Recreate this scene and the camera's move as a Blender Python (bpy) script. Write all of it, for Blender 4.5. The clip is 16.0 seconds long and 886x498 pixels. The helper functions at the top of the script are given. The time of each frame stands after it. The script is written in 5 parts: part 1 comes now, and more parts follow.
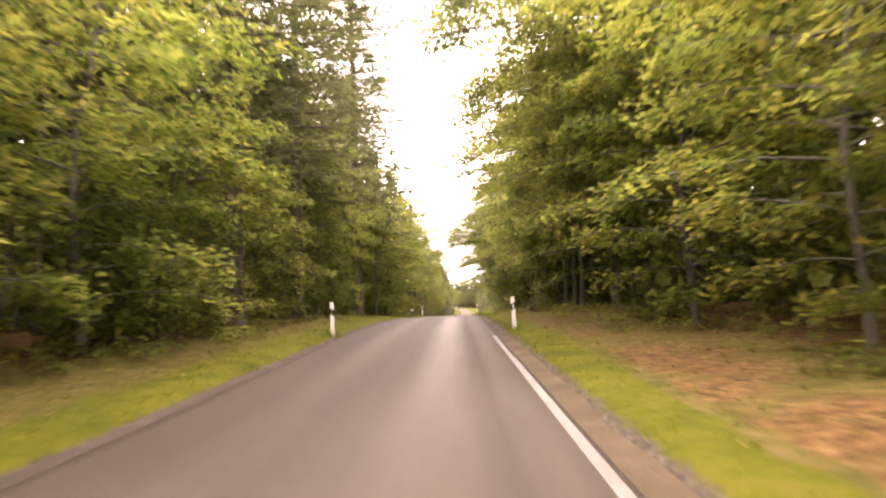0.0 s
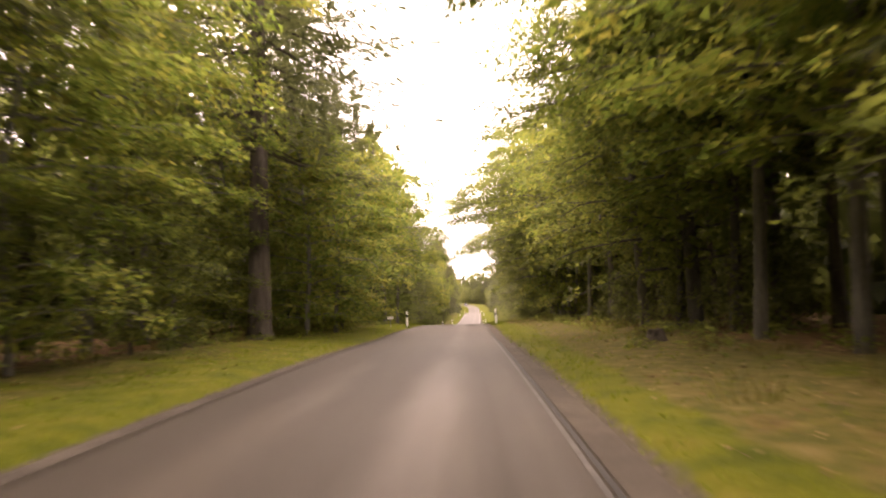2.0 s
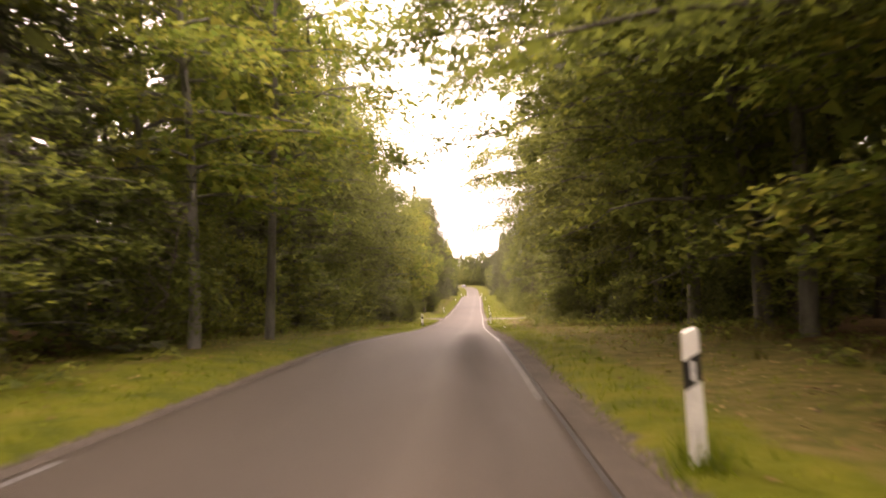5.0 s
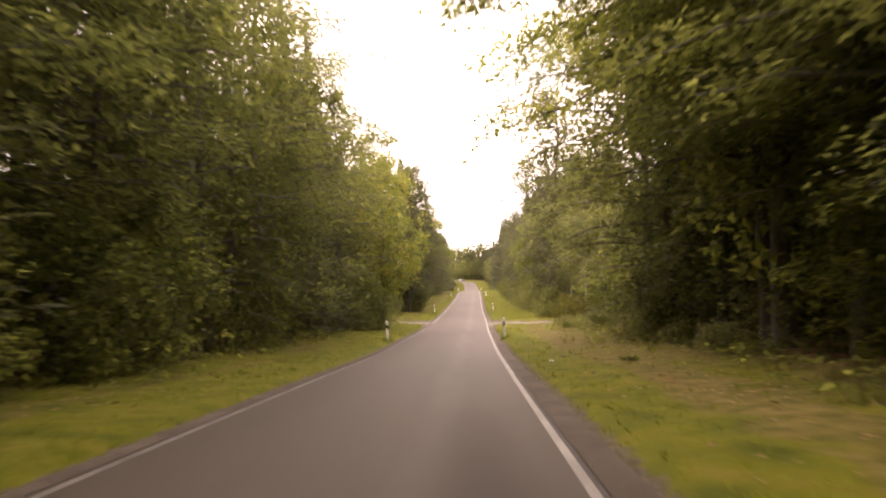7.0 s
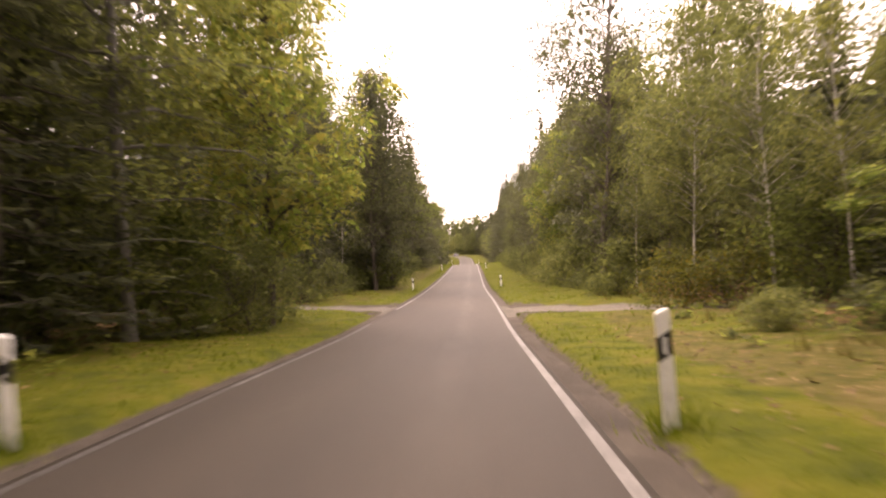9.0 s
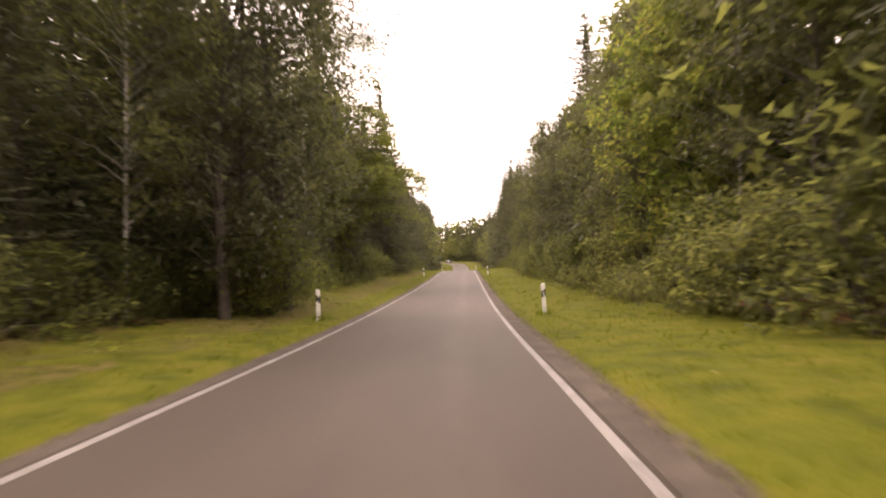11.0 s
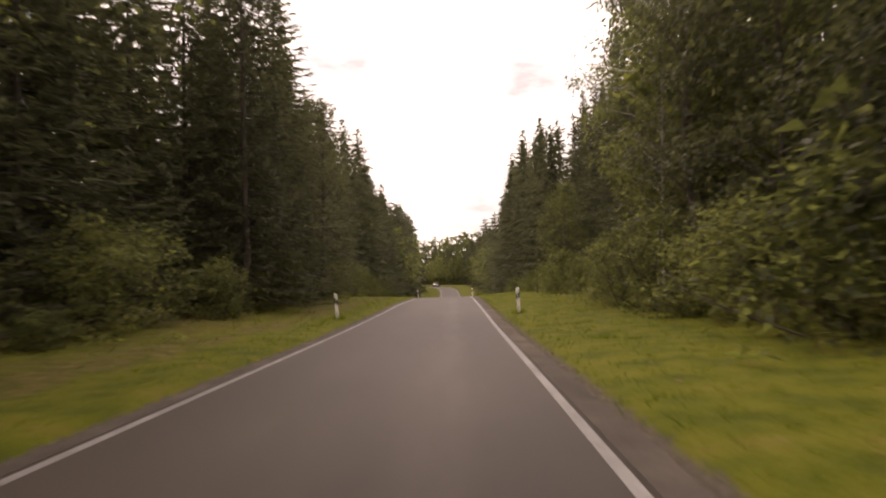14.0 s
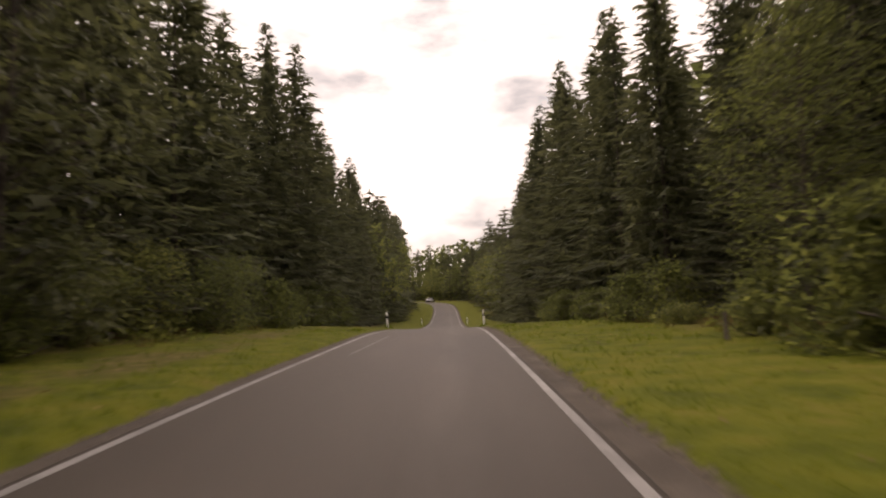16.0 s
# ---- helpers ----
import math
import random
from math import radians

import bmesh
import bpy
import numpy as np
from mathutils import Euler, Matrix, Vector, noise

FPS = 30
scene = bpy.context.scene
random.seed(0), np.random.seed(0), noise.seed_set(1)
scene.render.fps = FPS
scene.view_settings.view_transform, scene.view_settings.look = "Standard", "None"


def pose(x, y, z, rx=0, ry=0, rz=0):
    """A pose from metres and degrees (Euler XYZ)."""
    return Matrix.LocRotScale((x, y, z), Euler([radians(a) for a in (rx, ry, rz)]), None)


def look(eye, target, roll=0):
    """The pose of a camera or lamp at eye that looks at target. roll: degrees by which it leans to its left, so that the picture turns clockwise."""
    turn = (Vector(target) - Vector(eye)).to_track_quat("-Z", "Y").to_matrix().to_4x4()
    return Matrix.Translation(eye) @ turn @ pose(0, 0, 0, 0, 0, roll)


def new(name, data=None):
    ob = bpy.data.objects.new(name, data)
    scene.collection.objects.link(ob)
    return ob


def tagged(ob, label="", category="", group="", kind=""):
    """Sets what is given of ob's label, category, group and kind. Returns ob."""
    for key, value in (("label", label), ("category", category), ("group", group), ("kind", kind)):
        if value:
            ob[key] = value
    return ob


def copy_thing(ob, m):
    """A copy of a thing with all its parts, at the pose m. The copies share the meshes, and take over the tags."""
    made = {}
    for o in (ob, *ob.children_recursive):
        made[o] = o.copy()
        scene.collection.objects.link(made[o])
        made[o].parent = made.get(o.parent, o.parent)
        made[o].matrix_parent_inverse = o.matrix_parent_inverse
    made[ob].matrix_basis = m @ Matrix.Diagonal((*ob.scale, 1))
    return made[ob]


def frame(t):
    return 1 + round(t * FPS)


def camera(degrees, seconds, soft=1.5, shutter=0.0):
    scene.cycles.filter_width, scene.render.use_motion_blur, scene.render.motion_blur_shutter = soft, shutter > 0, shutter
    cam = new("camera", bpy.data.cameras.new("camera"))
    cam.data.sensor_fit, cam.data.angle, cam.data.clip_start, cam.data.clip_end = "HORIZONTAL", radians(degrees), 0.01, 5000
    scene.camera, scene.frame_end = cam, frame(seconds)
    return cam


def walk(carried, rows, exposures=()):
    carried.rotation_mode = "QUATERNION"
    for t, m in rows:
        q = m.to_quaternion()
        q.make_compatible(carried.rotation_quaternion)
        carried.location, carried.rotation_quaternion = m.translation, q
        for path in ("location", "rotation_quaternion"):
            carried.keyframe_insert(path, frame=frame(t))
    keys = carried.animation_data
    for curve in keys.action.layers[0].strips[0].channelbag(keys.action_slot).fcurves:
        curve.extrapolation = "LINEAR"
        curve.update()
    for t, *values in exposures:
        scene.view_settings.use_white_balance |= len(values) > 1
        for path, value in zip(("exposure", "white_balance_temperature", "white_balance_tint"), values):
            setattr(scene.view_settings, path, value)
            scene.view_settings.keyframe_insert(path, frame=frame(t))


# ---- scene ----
cam = camera(68.0, 16.0, soft=2.1, shutter=0.4)

# seconds, place, pitch up, yaw to the left, roll
PATH_ROWS = [
    (0, 0.000, 6.589, 1.617, 4.403, 1.937, 1.833),
    (0.5, -0.071, 12.930, 1.692, 4.435, 2.156, 1.937),
    (1, -0.127, 19.270, 1.803, 4.294, 2.436, 1.665),
    (1.5, -0.202, 26.057, 1.936, 4.259, 2.512, 1.697),
    (2, -0.291, 33.088, 2.003, 4.008, 2.590, 1.821),
    (2.5, -0.366, 40.215, 1.998, 3.777, 2.683, 1.903),
    (3, -0.414, 47.273, 1.953, 3.263, 2.599, 1.911),
    (3.5, -0.482, 54.242, 1.786, 2.919, 2.463, 1.556),
    (4, -0.494, 60.423, 1.638, 2.505, 2.392, 1.295),
    (4.2, -0.501, 62.656, 1.585, 2.358, 2.431, 1.258),
    (4.7, -0.525, 68.111, 1.502, 2.276, 2.496, 1.347),
    (5.25, -0.564, 74.006, 1.368, 2.554, 2.508, 1.617),
    (5.8, -0.611, 80.036, 1.203, 2.813, 2.473, 1.851),
    (6.3, -0.655, 85.840, 1.021, 2.667, 2.419, 1.921),
    (6.5, -0.671, 88.253, 0.944, 2.478, 2.396, 1.915),
    (7, -0.709, 94.501, 0.634, 1.965, 2.317, 1.778),
    (7.5, -0.756, 101.063, 0.196, 1.371, 2.241, 1.608),
    (8, -0.785, 107.998, -0.265, 0.817, 2.201, 1.467),
    (8.5, -0.805, 114.801, -0.726, 0.268, 2.089, 1.596),
    (9, -0.799, 121.492, -1.131, 0.032, 1.990, 2.391),
    (9.2, -0.785, 124.188, -1.315, 0.066, 1.938, 2.542),
    (9.7, -0.748, 131.483, -1.622, 0.206, 1.836, 2.630),
    (10.25, -0.708, 140.507, -2.070, 0.433, 1.742, 2.282),
    (10.8, -0.670, 150.183, -2.373, 0.700, 1.600, 1.760),
    (11.3, -0.641, 159.150, -2.652, 0.968, 1.376, 1.427),
    (11.5, -0.632, 162.708, -2.768, 1.081, 1.261, 1.374),
    (12, -0.630, 169.836, -2.965, 1.296, 0.934, 1.286),
    (12.5, -0.562, 177.271, -3.109, 1.862, 0.525, 1.336),
    (13, -0.434, 184.816, -3.174, 2.223, 0.328, 1.391),
    (13.5, -0.352, 192.331, -3.204, 2.591, 0.385, 1.703),
    (14, -0.291, 199.836, -3.221, 2.926, 0.603, 1.946),
    (14.5, -0.232, 207.713, -3.237, 3.292, 0.646, 1.955),
    (15, -0.204, 216.310, -3.233, 3.586, 0.608, 1.800),
    (15.5, -0.177, 224.609, -3.204, 3.889, 0.457, 1.608),
    (16, -0.141, 232.758, -3.121, 4.205, 0.323, 1.497),
]
walk(cam, [(t, pose(x, y, z, 90 + p, 0, w) @ pose(0, 0, 0, 0, 0, -r)) for t, x, y, z, p, w, r in PATH_ROWS],
     exposures=[(0, 1.9, 8100, 37), (1, 1.9, 8150, 37), (2, 1.6, 8500, 35), (3, 1.65, 8700, 34), (4, 1.58, 8700, 35), (7, 1.12, 8450, 35), (9, 0.98, 8400, 35), (12, 0.5, 8250, 33), (14, -0.06, 8050, 31), (16, -0.42, 7900, 28)])

# ---------------------------------------------------------------- light
SUN_EL, SUN_AZ = radians(52), radians(-42)
world = bpy.data.worlds.new("sky")
scene.world = world
world.use_nodes = True


def link(tree, a, b):
    tree.links.new(a, b)


def build_sky():
    nt = world.node_tree
    nt.nodes.clear()
    out = nt.nodes.new("ShaderNodeOutputWorld")
    bg = nt.nodes.new("ShaderNodeBackground")
    sky = nt.nodes.new("ShaderNodeTexSky")
    sky.sky_type, sky.sun_disc = "NISHITA", False
    sky.sun_elevation, sky.sun_rotation = SUN_EL, SUN_AZ
    scale = nt.nodes.new("ShaderNodeVectorMath")
    scale.operation = "SCALE"
    scale.inputs["Scale"].default_value = 0.08
    link(nt, sky.outputs[0], scale.inputs[0])
    tc = nt.nodes.new("ShaderNodeTexCoord")
    sep = nt.nodes.new("ShaderNodeSeparateXYZ")
    link(nt, tc.outputs["Generated"], sep.inputs[0])
    # overcast deck: brighter towards the zenith
    rise = nt.nodes.new("ShaderNodeMapRange")
    rise.inputs[1].default_value, rise.inputs[2].default_value = 0.0, 1.0
    rise.inputs[3].default_value, rise.inputs[4].default_value = 2.2, 4.6
    link(nt, sep.outputs[2], rise.inputs[0])
    stretch = nt.nodes.new("ShaderNodeMapping")
    stretch.inputs["Scale"].default_value = (1.0, 1.0, 2.6)
    stretch.inputs["Location"].default_value = (0.35, 0.1, 0.2)
    link(nt, tc.outputs["Generated"], stretch.inputs[0])
    cloud = nt.nodes.new("ShaderNodeTexNoise")
    cloud.inputs["Scale"].default_value = 4.0
    cloud.inputs["Detail"].default_value = 6
    cloud.inputs["Roughness"].default_value = 0.55
    link(nt, stretch.outputs[0], cloud.inputs["Vector"])
    ramp = nt.nodes.new("ShaderNodeValToRGB")
    ramp.color_ramp.elements[0].position, ramp.color_ramp.elements[0].color = 0.36, (0.32, 0.342, 0.355, 1)
    ramp.color_ramp.elements[1].position, ramp.color_ramp.elements[1].color = 0.62, (1.0, 0.985, 0.96, 1)
    link(nt, cloud.outputs[0], ramp.inputs[0])
    deck = nt.nodes.new("ShaderNodeVectorMath")
    deck.operation = "SCALE"
    link(nt, ramp.outputs[0], deck.inputs[0])
    link(nt, rise.outputs[0], deck.inputs["Scale"])
    mix = nt.nodes.new("ShaderNodeMix")
    mix.data_type = "RGBA"
    mix.inputs[0].default_value = 0.88
    link(nt, scale.outputs[0], mix.inputs[6])
    link(nt, deck.outputs[0], mix.inputs[7])
    link(nt, mix.outputs[2], bg.inputs[0])
    bg.inputs[1].default_value = 1.0
    link(nt, bg.outputs[0], out.inputs[0])


build_sky()
sun = new("sun", bpy.data.lights.new("sun", "SUN"))
sun.data.energy, sun.data.angle, sun.data.color = 1.1, radians(14), (1.0, 0.93, 0.8)
sun.matrix_world = look((0, 0, 60), Vector((0, 0, 60)) - Vector((math.sin(SUN_AZ) * math.cos(SUN_EL), math.cos(SUN_AZ) * math.cos(SUN_EL), math.sin(SUN_EL))))


# ---------------------------------------------------------------- materials
def material(name, stops, scale=4.0, fine=60.0, rough=0.8, bump=0.3, bump_scale=None, spread=0.0, island=0.0, spec=0.3,
             translucent=0.0, metallic=0.0, stretch=(1, 1, 1), mottle=0.35):
    """A surface of the colours stops, mottled at two scales; spread varies it from object to object, island from piece to piece."""
    m = bpy.data.materials.new(name)
    m.use_nodes = True
    nt = m.node_tree
    nt.nodes.clear()
    out = nt.nodes.new("ShaderNodeOutputMaterial")
    tc = nt.nodes.new("ShaderNodeTexCoord")
    mp = nt.nodes.new("ShaderNodeMapping")
    mp.inputs["Scale"].default_value = stretch
    link(nt, tc.outputs["Object"], mp.inputs[0])
    big = nt.nodes.new("ShaderNodeTexNoise")
    big.inputs["Scale"].default_value, big.inputs["Detail"].default_value = scale, 4
    small = nt.nodes.new("ShaderNodeTexNoise")
    small.inputs["Scale"].default_value, small.inputs["Detail"].default_value = fine, 3
    link(nt, mp.outputs[0], big.inputs["Vector"])
    link(nt, mp.outputs[0], small.inputs["Vector"])
    mix = nt.nodes.new("ShaderNodeMath")
    mix.operation = "MULTIPLY_ADD"
    link(nt, small.outputs[0], mix.inputs[0])
    mix.inputs[1].default_value = mottle
    add = nt.nodes.new("ShaderNodeMath")
    add.operation = "MULTIPLY"
    link(nt, big.outputs[0], add.inputs[0])
    add.inputs[1].default_value = 1 - mottle
    link(nt, add.outputs[0], mix.inputs[2])
    value = mix.outputs[0]
    for amount, node, socket in ((spread, "ShaderNodeObjectInfo", "Random"), (island, "ShaderNodeNewGeometry", "Random Per Island")):
        if amount:
            n = nt.nodes.new(node)
            k = nt.nodes.new("ShaderNodeMath")
            k.operation = "MULTIPLY_ADD"
            link(nt, n.outputs[socket], k.inputs[0])
            k.inputs[1].default_value = amount
            off = nt.nodes.new("ShaderNodeMath")
            off.operation = "SUBTRACT"
            link(nt, value, off.inputs[0])
            off.inputs[1].default_value = amount / 2
            link(nt, off.outputs[0], k.inputs[2])
            value = k.outputs[0]
    ramp = nt.nodes.new("ShaderNodeValToRGB")
    els = ramp.color_ramp.elements
    while len(els) < len(stops):
        els.new(0.5)
    for i, c in enumerate(stops):
        els[i].position = 0.3 + 0.4 * i / max(1, len(stops) - 1)
        els[i].color = (*c, 1)
    link(nt, value, ramp.inputs[0])
    bs = nt.nodes.new("ShaderNodeBsdfPrincipled")
    bs.inputs["Roughness"].default_value = rough
    bs.inputs["Metallic"].default_value = metallic
    bs.inputs["Specular IOR Level"].default_value = spec
    link(nt, ramp.outputs[0], bs.inputs["Base Color"])
    if bump:
        bp = nt.nodes.new("ShaderNodeBump")
        bp.inputs["Strength"].default_value = bump
        bp.inputs["Distance"].default_value = 0.03
        src = small
        if bump_scale:
            src = nt.nodes.new("ShaderNodeTexNoise")
            src.inputs["Scale"].default_value, src.inputs["Detail"].default_value = bump_scale, 4
            link(nt, mp.outputs[0], src.inputs["Vector"])
        link(nt, src.outputs[0], bp.inputs["Height"])
        link(nt, bp.outputs[0], bs.inputs["Normal"])
    shader = bs.outputs[0]
    if translucent:
        tr = nt.nodes.new("ShaderNodeBsdfTranslucent")
        lift = nt.nodes.new("ShaderNodeMix")
        lift.data_type, lift.blend_type = "RGBA", "MULTIPLY"
        lift.inputs[0].default_value = 1.0
        lift.inputs[7].default_value = (2.3, 2.2, 1.7, 1)
        link(nt, ramp.outputs[0], lift.inputs[6])
        link(nt, lift.outputs[2], tr.inputs[0])
        ms = nt.nodes.new("ShaderNodeMixShader")
        ms.inputs[0].default_value = translucent
        link(nt, shader, ms.inputs[1])
        link(nt, tr.outputs[0], ms.inputs[2])
        shader = ms.outputs[0]
    link(nt, shader, out.inputs[0])
    return m


M_ASPHALT = material("asphalt", [(0.033, 0.0258, 0.0195), (0.045, 0.0345, 0.026), (0.061, 0.047, 0.0355)], scale=0.35, fine=45, rough=0.62, bump=0.3, bump_scale=160, spec=0.33, stretch=(1.6, 0.25, 1))
M_OLD_ASPHALT = material("old_asphalt", [(0.042, 0.034, 0.027), (0.068, 0.056, 0.045), (0.11, 0.092, 0.073)], scale=1.1, fine=38, rough=0.9, bump=0.5, bump_scale=90)
M_EARTH = material("bare_earth", [(0.055, 0.041, 0.024), (0.09, 0.068, 0.042), (0.14, 0.11, 0.07)], scale=1.6, fine=34, rough=0.95, bump=0.6, bump_scale=40)
M_SANDY = material("sandy_gravel", [(0.056, 0.046, 0.036), (0.088, 0.072, 0.056), (0.14, 0.117, 0.09)], scale=1.4, fine=36, rough=0.95, bump=0.6, bump_scale=42)
M_GRAVEL = material("gravel", [(0.075, 0.065, 0.054), (0.12, 0.106, 0.089), (0.2, 0.18, 0.152)], scale=2, fine=40, rough=0.9, bump=0.7, bump_scale=45)
M_LINE = material("road_paint", [(0.1, 0.095, 0.09), (0.2, 0.192, 0.185), (0.29, 0.28, 0.27)], scale=1.2, fine=30, rough=0.6, bump=0.2, mottle=0.5)
M_WORN_LINE = material("worn_road_paint", [(0.05, 0.046, 0.043), (0.076, 0.07, 0.066), (0.14, 0.13, 0.122)], scale=1.5, fine=14, rough=0.65, bump=0.2, mottle=0.6)
M_FADED_LINE = material("faded_road_paint", [(0.06, 0.056, 0.053), (0.12, 0.115, 0.11), (0.22, 0.21, 0.2)], scale=1.3, fine=18, rough=0.62, bump=0.2, mottle=0.55)
M_SEAM = material("tar_seam", [(0.02, 0.019, 0.018), (0.045, 0.042, 0.04)], scale=3, fine=30, rough=0.7, bump=0.2)
M_BARK = material("grey_brown_bark", [(0.035, 0.028, 0.022), (0.075, 0.062, 0.05), (0.13, 0.115, 0.095)], scale=3, fine=22, rough=0.95, bump=0.8, stretch=(2, 2, 0.35), spread=0.25)
M_BEECH_BARK = material("smooth_grey_bark", [(0.05, 0.046, 0.04), (0.1, 0.095, 0.082), (0.17, 0.165, 0.145)], scale=2, fine=16, rough=0.9, bump=0.4, stretch=(1.5, 1.5, 0.5), spread=0.25)
M_BIRCH_BARK = material("white_birch_bark", [(0.04, 0.036, 0.032), (0.42, 0.4, 0.37), (0.62, 0.6, 0.56)], scale=5, fine=12, rough=0.8, bump=0.4, stretch=(0.6, 0.6, 3.0), mottle=0.55)
M_BEECH_LEAF = material("beech_leaf", [(0.048, 0.064, 0.02), (0.09, 0.113, 0.032), (0.146, 0.162, 0.044)], scale=0.5, fine=9, rough=0.55, bump=0, spread=0.22, island=0.3, translucent=0.66, spec=0.25)
M_DARK_LEAF = material("dark_leaf", [(0.041, 0.051, 0.02), (0.069, 0.083, 0.03), (0.108, 0.122, 0.042)], scale=0.5, fine=9, rough=0.5, bump=0, spread=0.2, island=0.3, translucent=0.68, spec=0.3)
# the maple's own yellow-green; on the bright beeches it paints sunlight into the leaves
M_MAPLE_SUNLIT_LEAF = material("maple_and_sunlit_leaf", [(0.056, 0.09, 0.022), (0.112, 0.146, 0.037), (0.182, 0.174, 0.05)], scale=0.45, fine=9, rough=0.55, bump=0, spread=0.1, island=0.3, translucent=0.64, spec=0.25)
# poplar and alder leaf, its colour darkened to hold the shadow at the wood's edge
M_SHADED_LEAF = material("shaded_leaf", [(0.034, 0.041, 0.022), (0.058, 0.066, 0.034), (0.088, 0.096, 0.048)], scale=0.5, fine=9, rough=0.5, bump=0, spread=0.2, island=0.3, translucent=0.45, spec=0.25)
M_WILLOW_LEAF = material("grey_green_leaf", [(0.055, 0.067, 0.027), (0.094, 0.109, 0.041), (0.146, 0.16, 0.06)], scale=0.6, fine=9, rough=0.55, bump=0, spread=0.25, island=0.3, translucent=0.55, spec=0.25)
M_RUST_LEAF = material("rusty_leaf", [(0.05, 0.062, 0.016), (0.112, 0.116, 0.022), (0.175, 0.132, 0.026)], scale=0.6, fine=9, rough=0.6, bump=0, spread=0.2, island=0.4, translucent=0.35, spec=0.2)
M_NEEDLE = material("spruce_needle", [(0.042, 0.049, 0.031), (0.07, 0.079, 0.048), (0.1, 0.109, 0.064)], scale=0.6, fine=8, rough=0.65, bump=0, spread=0.2, island=0.3, translucent=0.32, spec=0.1)
M_FIR = material("fir_needle", [(0.042, 0.052, 0.026), (0.074, 0.087, 0.042), (0.105, 0.12, 0.056)], scale=0.6, fine=8, rough=0.6, bump=0, spread=0.2, island=0.3, translucent=0.42, spec=0.25)
M_GRASS = material("grass_blade", [(0.045, 0.074, 0.006), (0.092, 0.13, 0.009), (0.148, 0.168, 0.02)], scale=0.25, fine=3, rough=0.6, bump=0, island=0.35, translucent=0.35, spec=0.2)
M_DRY_GRASS = material("dry_grass", [(0.07, 0.068, 0.02), (0.12, 0.105, 0.035), (0.19, 0.16, 0.065)], scale=0.3, fine=3, rough=0.7, bump=0, island=0.4, translucent=0.3, spec=0.2)
M_LITTER = material("fallen_leaf", [(0.07, 0.038, 0.015), (0.15, 0.082, 0.032), (0.26, 0.17, 0.08)], scale=0.5, fine=5, rough=0.7, bump=0, island=0.5)
M_POST_WHITE = material("white_plastic", [(0.62, 0.61, 0.58), (0.76, 0.75, 0.72), (0.82, 0.81, 0.78)], scale=6, fine=40, rough=0.5, bump=0.05, spread=0.15)
M_POST_BLACK = material("black_plastic", [(0.012, 0.012, 0.012), (0.03, 0.03, 0.03)], scale=6, fine=40, rough=0.45, bump=0.05)
M_REFLECTOR = material("reflector", [(0.5, 0.5, 0.5), (0.75, 0.75, 0.74)], scale=20, fine=120, rough=0.25, bump=0.3, spec=0.7)
M_BLUE = material("blue_reflector", [(0.012, 0.02, 0.12), (0.02, 0.035, 0.2)], scale=20, fine=90, rough=0.3, bump=0.2, spec=0.6)
M_SIGN = material("sign_white", [(0.7, 0.69, 0.66), (0.8, 0.79, 0.76)], scale=5, fine=40, rough=0.4, bump=0.02)
M_INK = material("sign_ink", [(0.02, 0.02, 0.02), (0.04, 0.04, 0.04)], scale=5, fine=40, rough=0.5, bump=0)
M_STEEL = material("galvanised_steel", [(0.2, 0.2, 0.2), (0.34, 0.34, 0.34)], scale=8, fine=60, rough=0.5, metallic=0.7, bump=0.05)
M_DEADWOOD = material("dead_wood", [(0.05, 0.042, 0.032), (0.11, 0.095, 0.075), (0.19, 0.17, 0.14)], scale=4, fine=25, rough=0.95, bump=0.7, stretch=(1, 1, 0.4))


# ---------------------------------------------------------------- the lie of the land
# road height, right-hand line and width between the lines, every 10 m from y = -10
ROAD_Z = [
    0, 0.134, 0.231, 0.404, 0.566, 0.588, 0.475, 0.227, 0.043, -0.216, -0.547, -1.149, -1.815, -2.489, -2.967, -3.469,
    -3.787, -4.094, -4.381, -4.55, -4.621, -4.654, -4.646, -4.64, -4.574, -4.48, -4.476, -4.552, -4.869, -5.332, -5.816,
    -6.286, -6.697, -7.007, -7.186, -7.232, -7.15, -6.93, -6.6, -6.2, -5.75, -5.28, -4.9, -4.66, -4.54,
    -4.5, -4.5, -4.5, -4.5, -4.5]
LINE_X = [
    1.424, 1.241, 1.057, 0.879, 0.705, 0.577, 0.468, 0.405, 0.366, 0.322, 0.264, 0.209, 0.193, 0.234, 0.284, 0.385,
    0.512, 0.611, 0.631, 0.669, 0.76, 0.866, 0.973, 1.061, 1.151, 1.217, 1.313, 1.375, 1.424, 1.47, 1.515, 1.558, 1.597,
    1.63, 1.655, 1.668, 1.67, 1.662, 1.648, 1.549, 1.308, 0.785, -0.5, -2.5, -5.7, -9.9, -14.9, -19.9, -24.4, -27.9,
    ]
WIDTH = [
    4.543, 4.549, 4.572, 4.611, 4.606, 4.606, 4.583, 4.587, 4.67, 4.775, 4.761, 4.731, 4.712, 4.706, 4.728, 4.721,
    4.695, 4.669, 4.655, 4.662, 4.67]


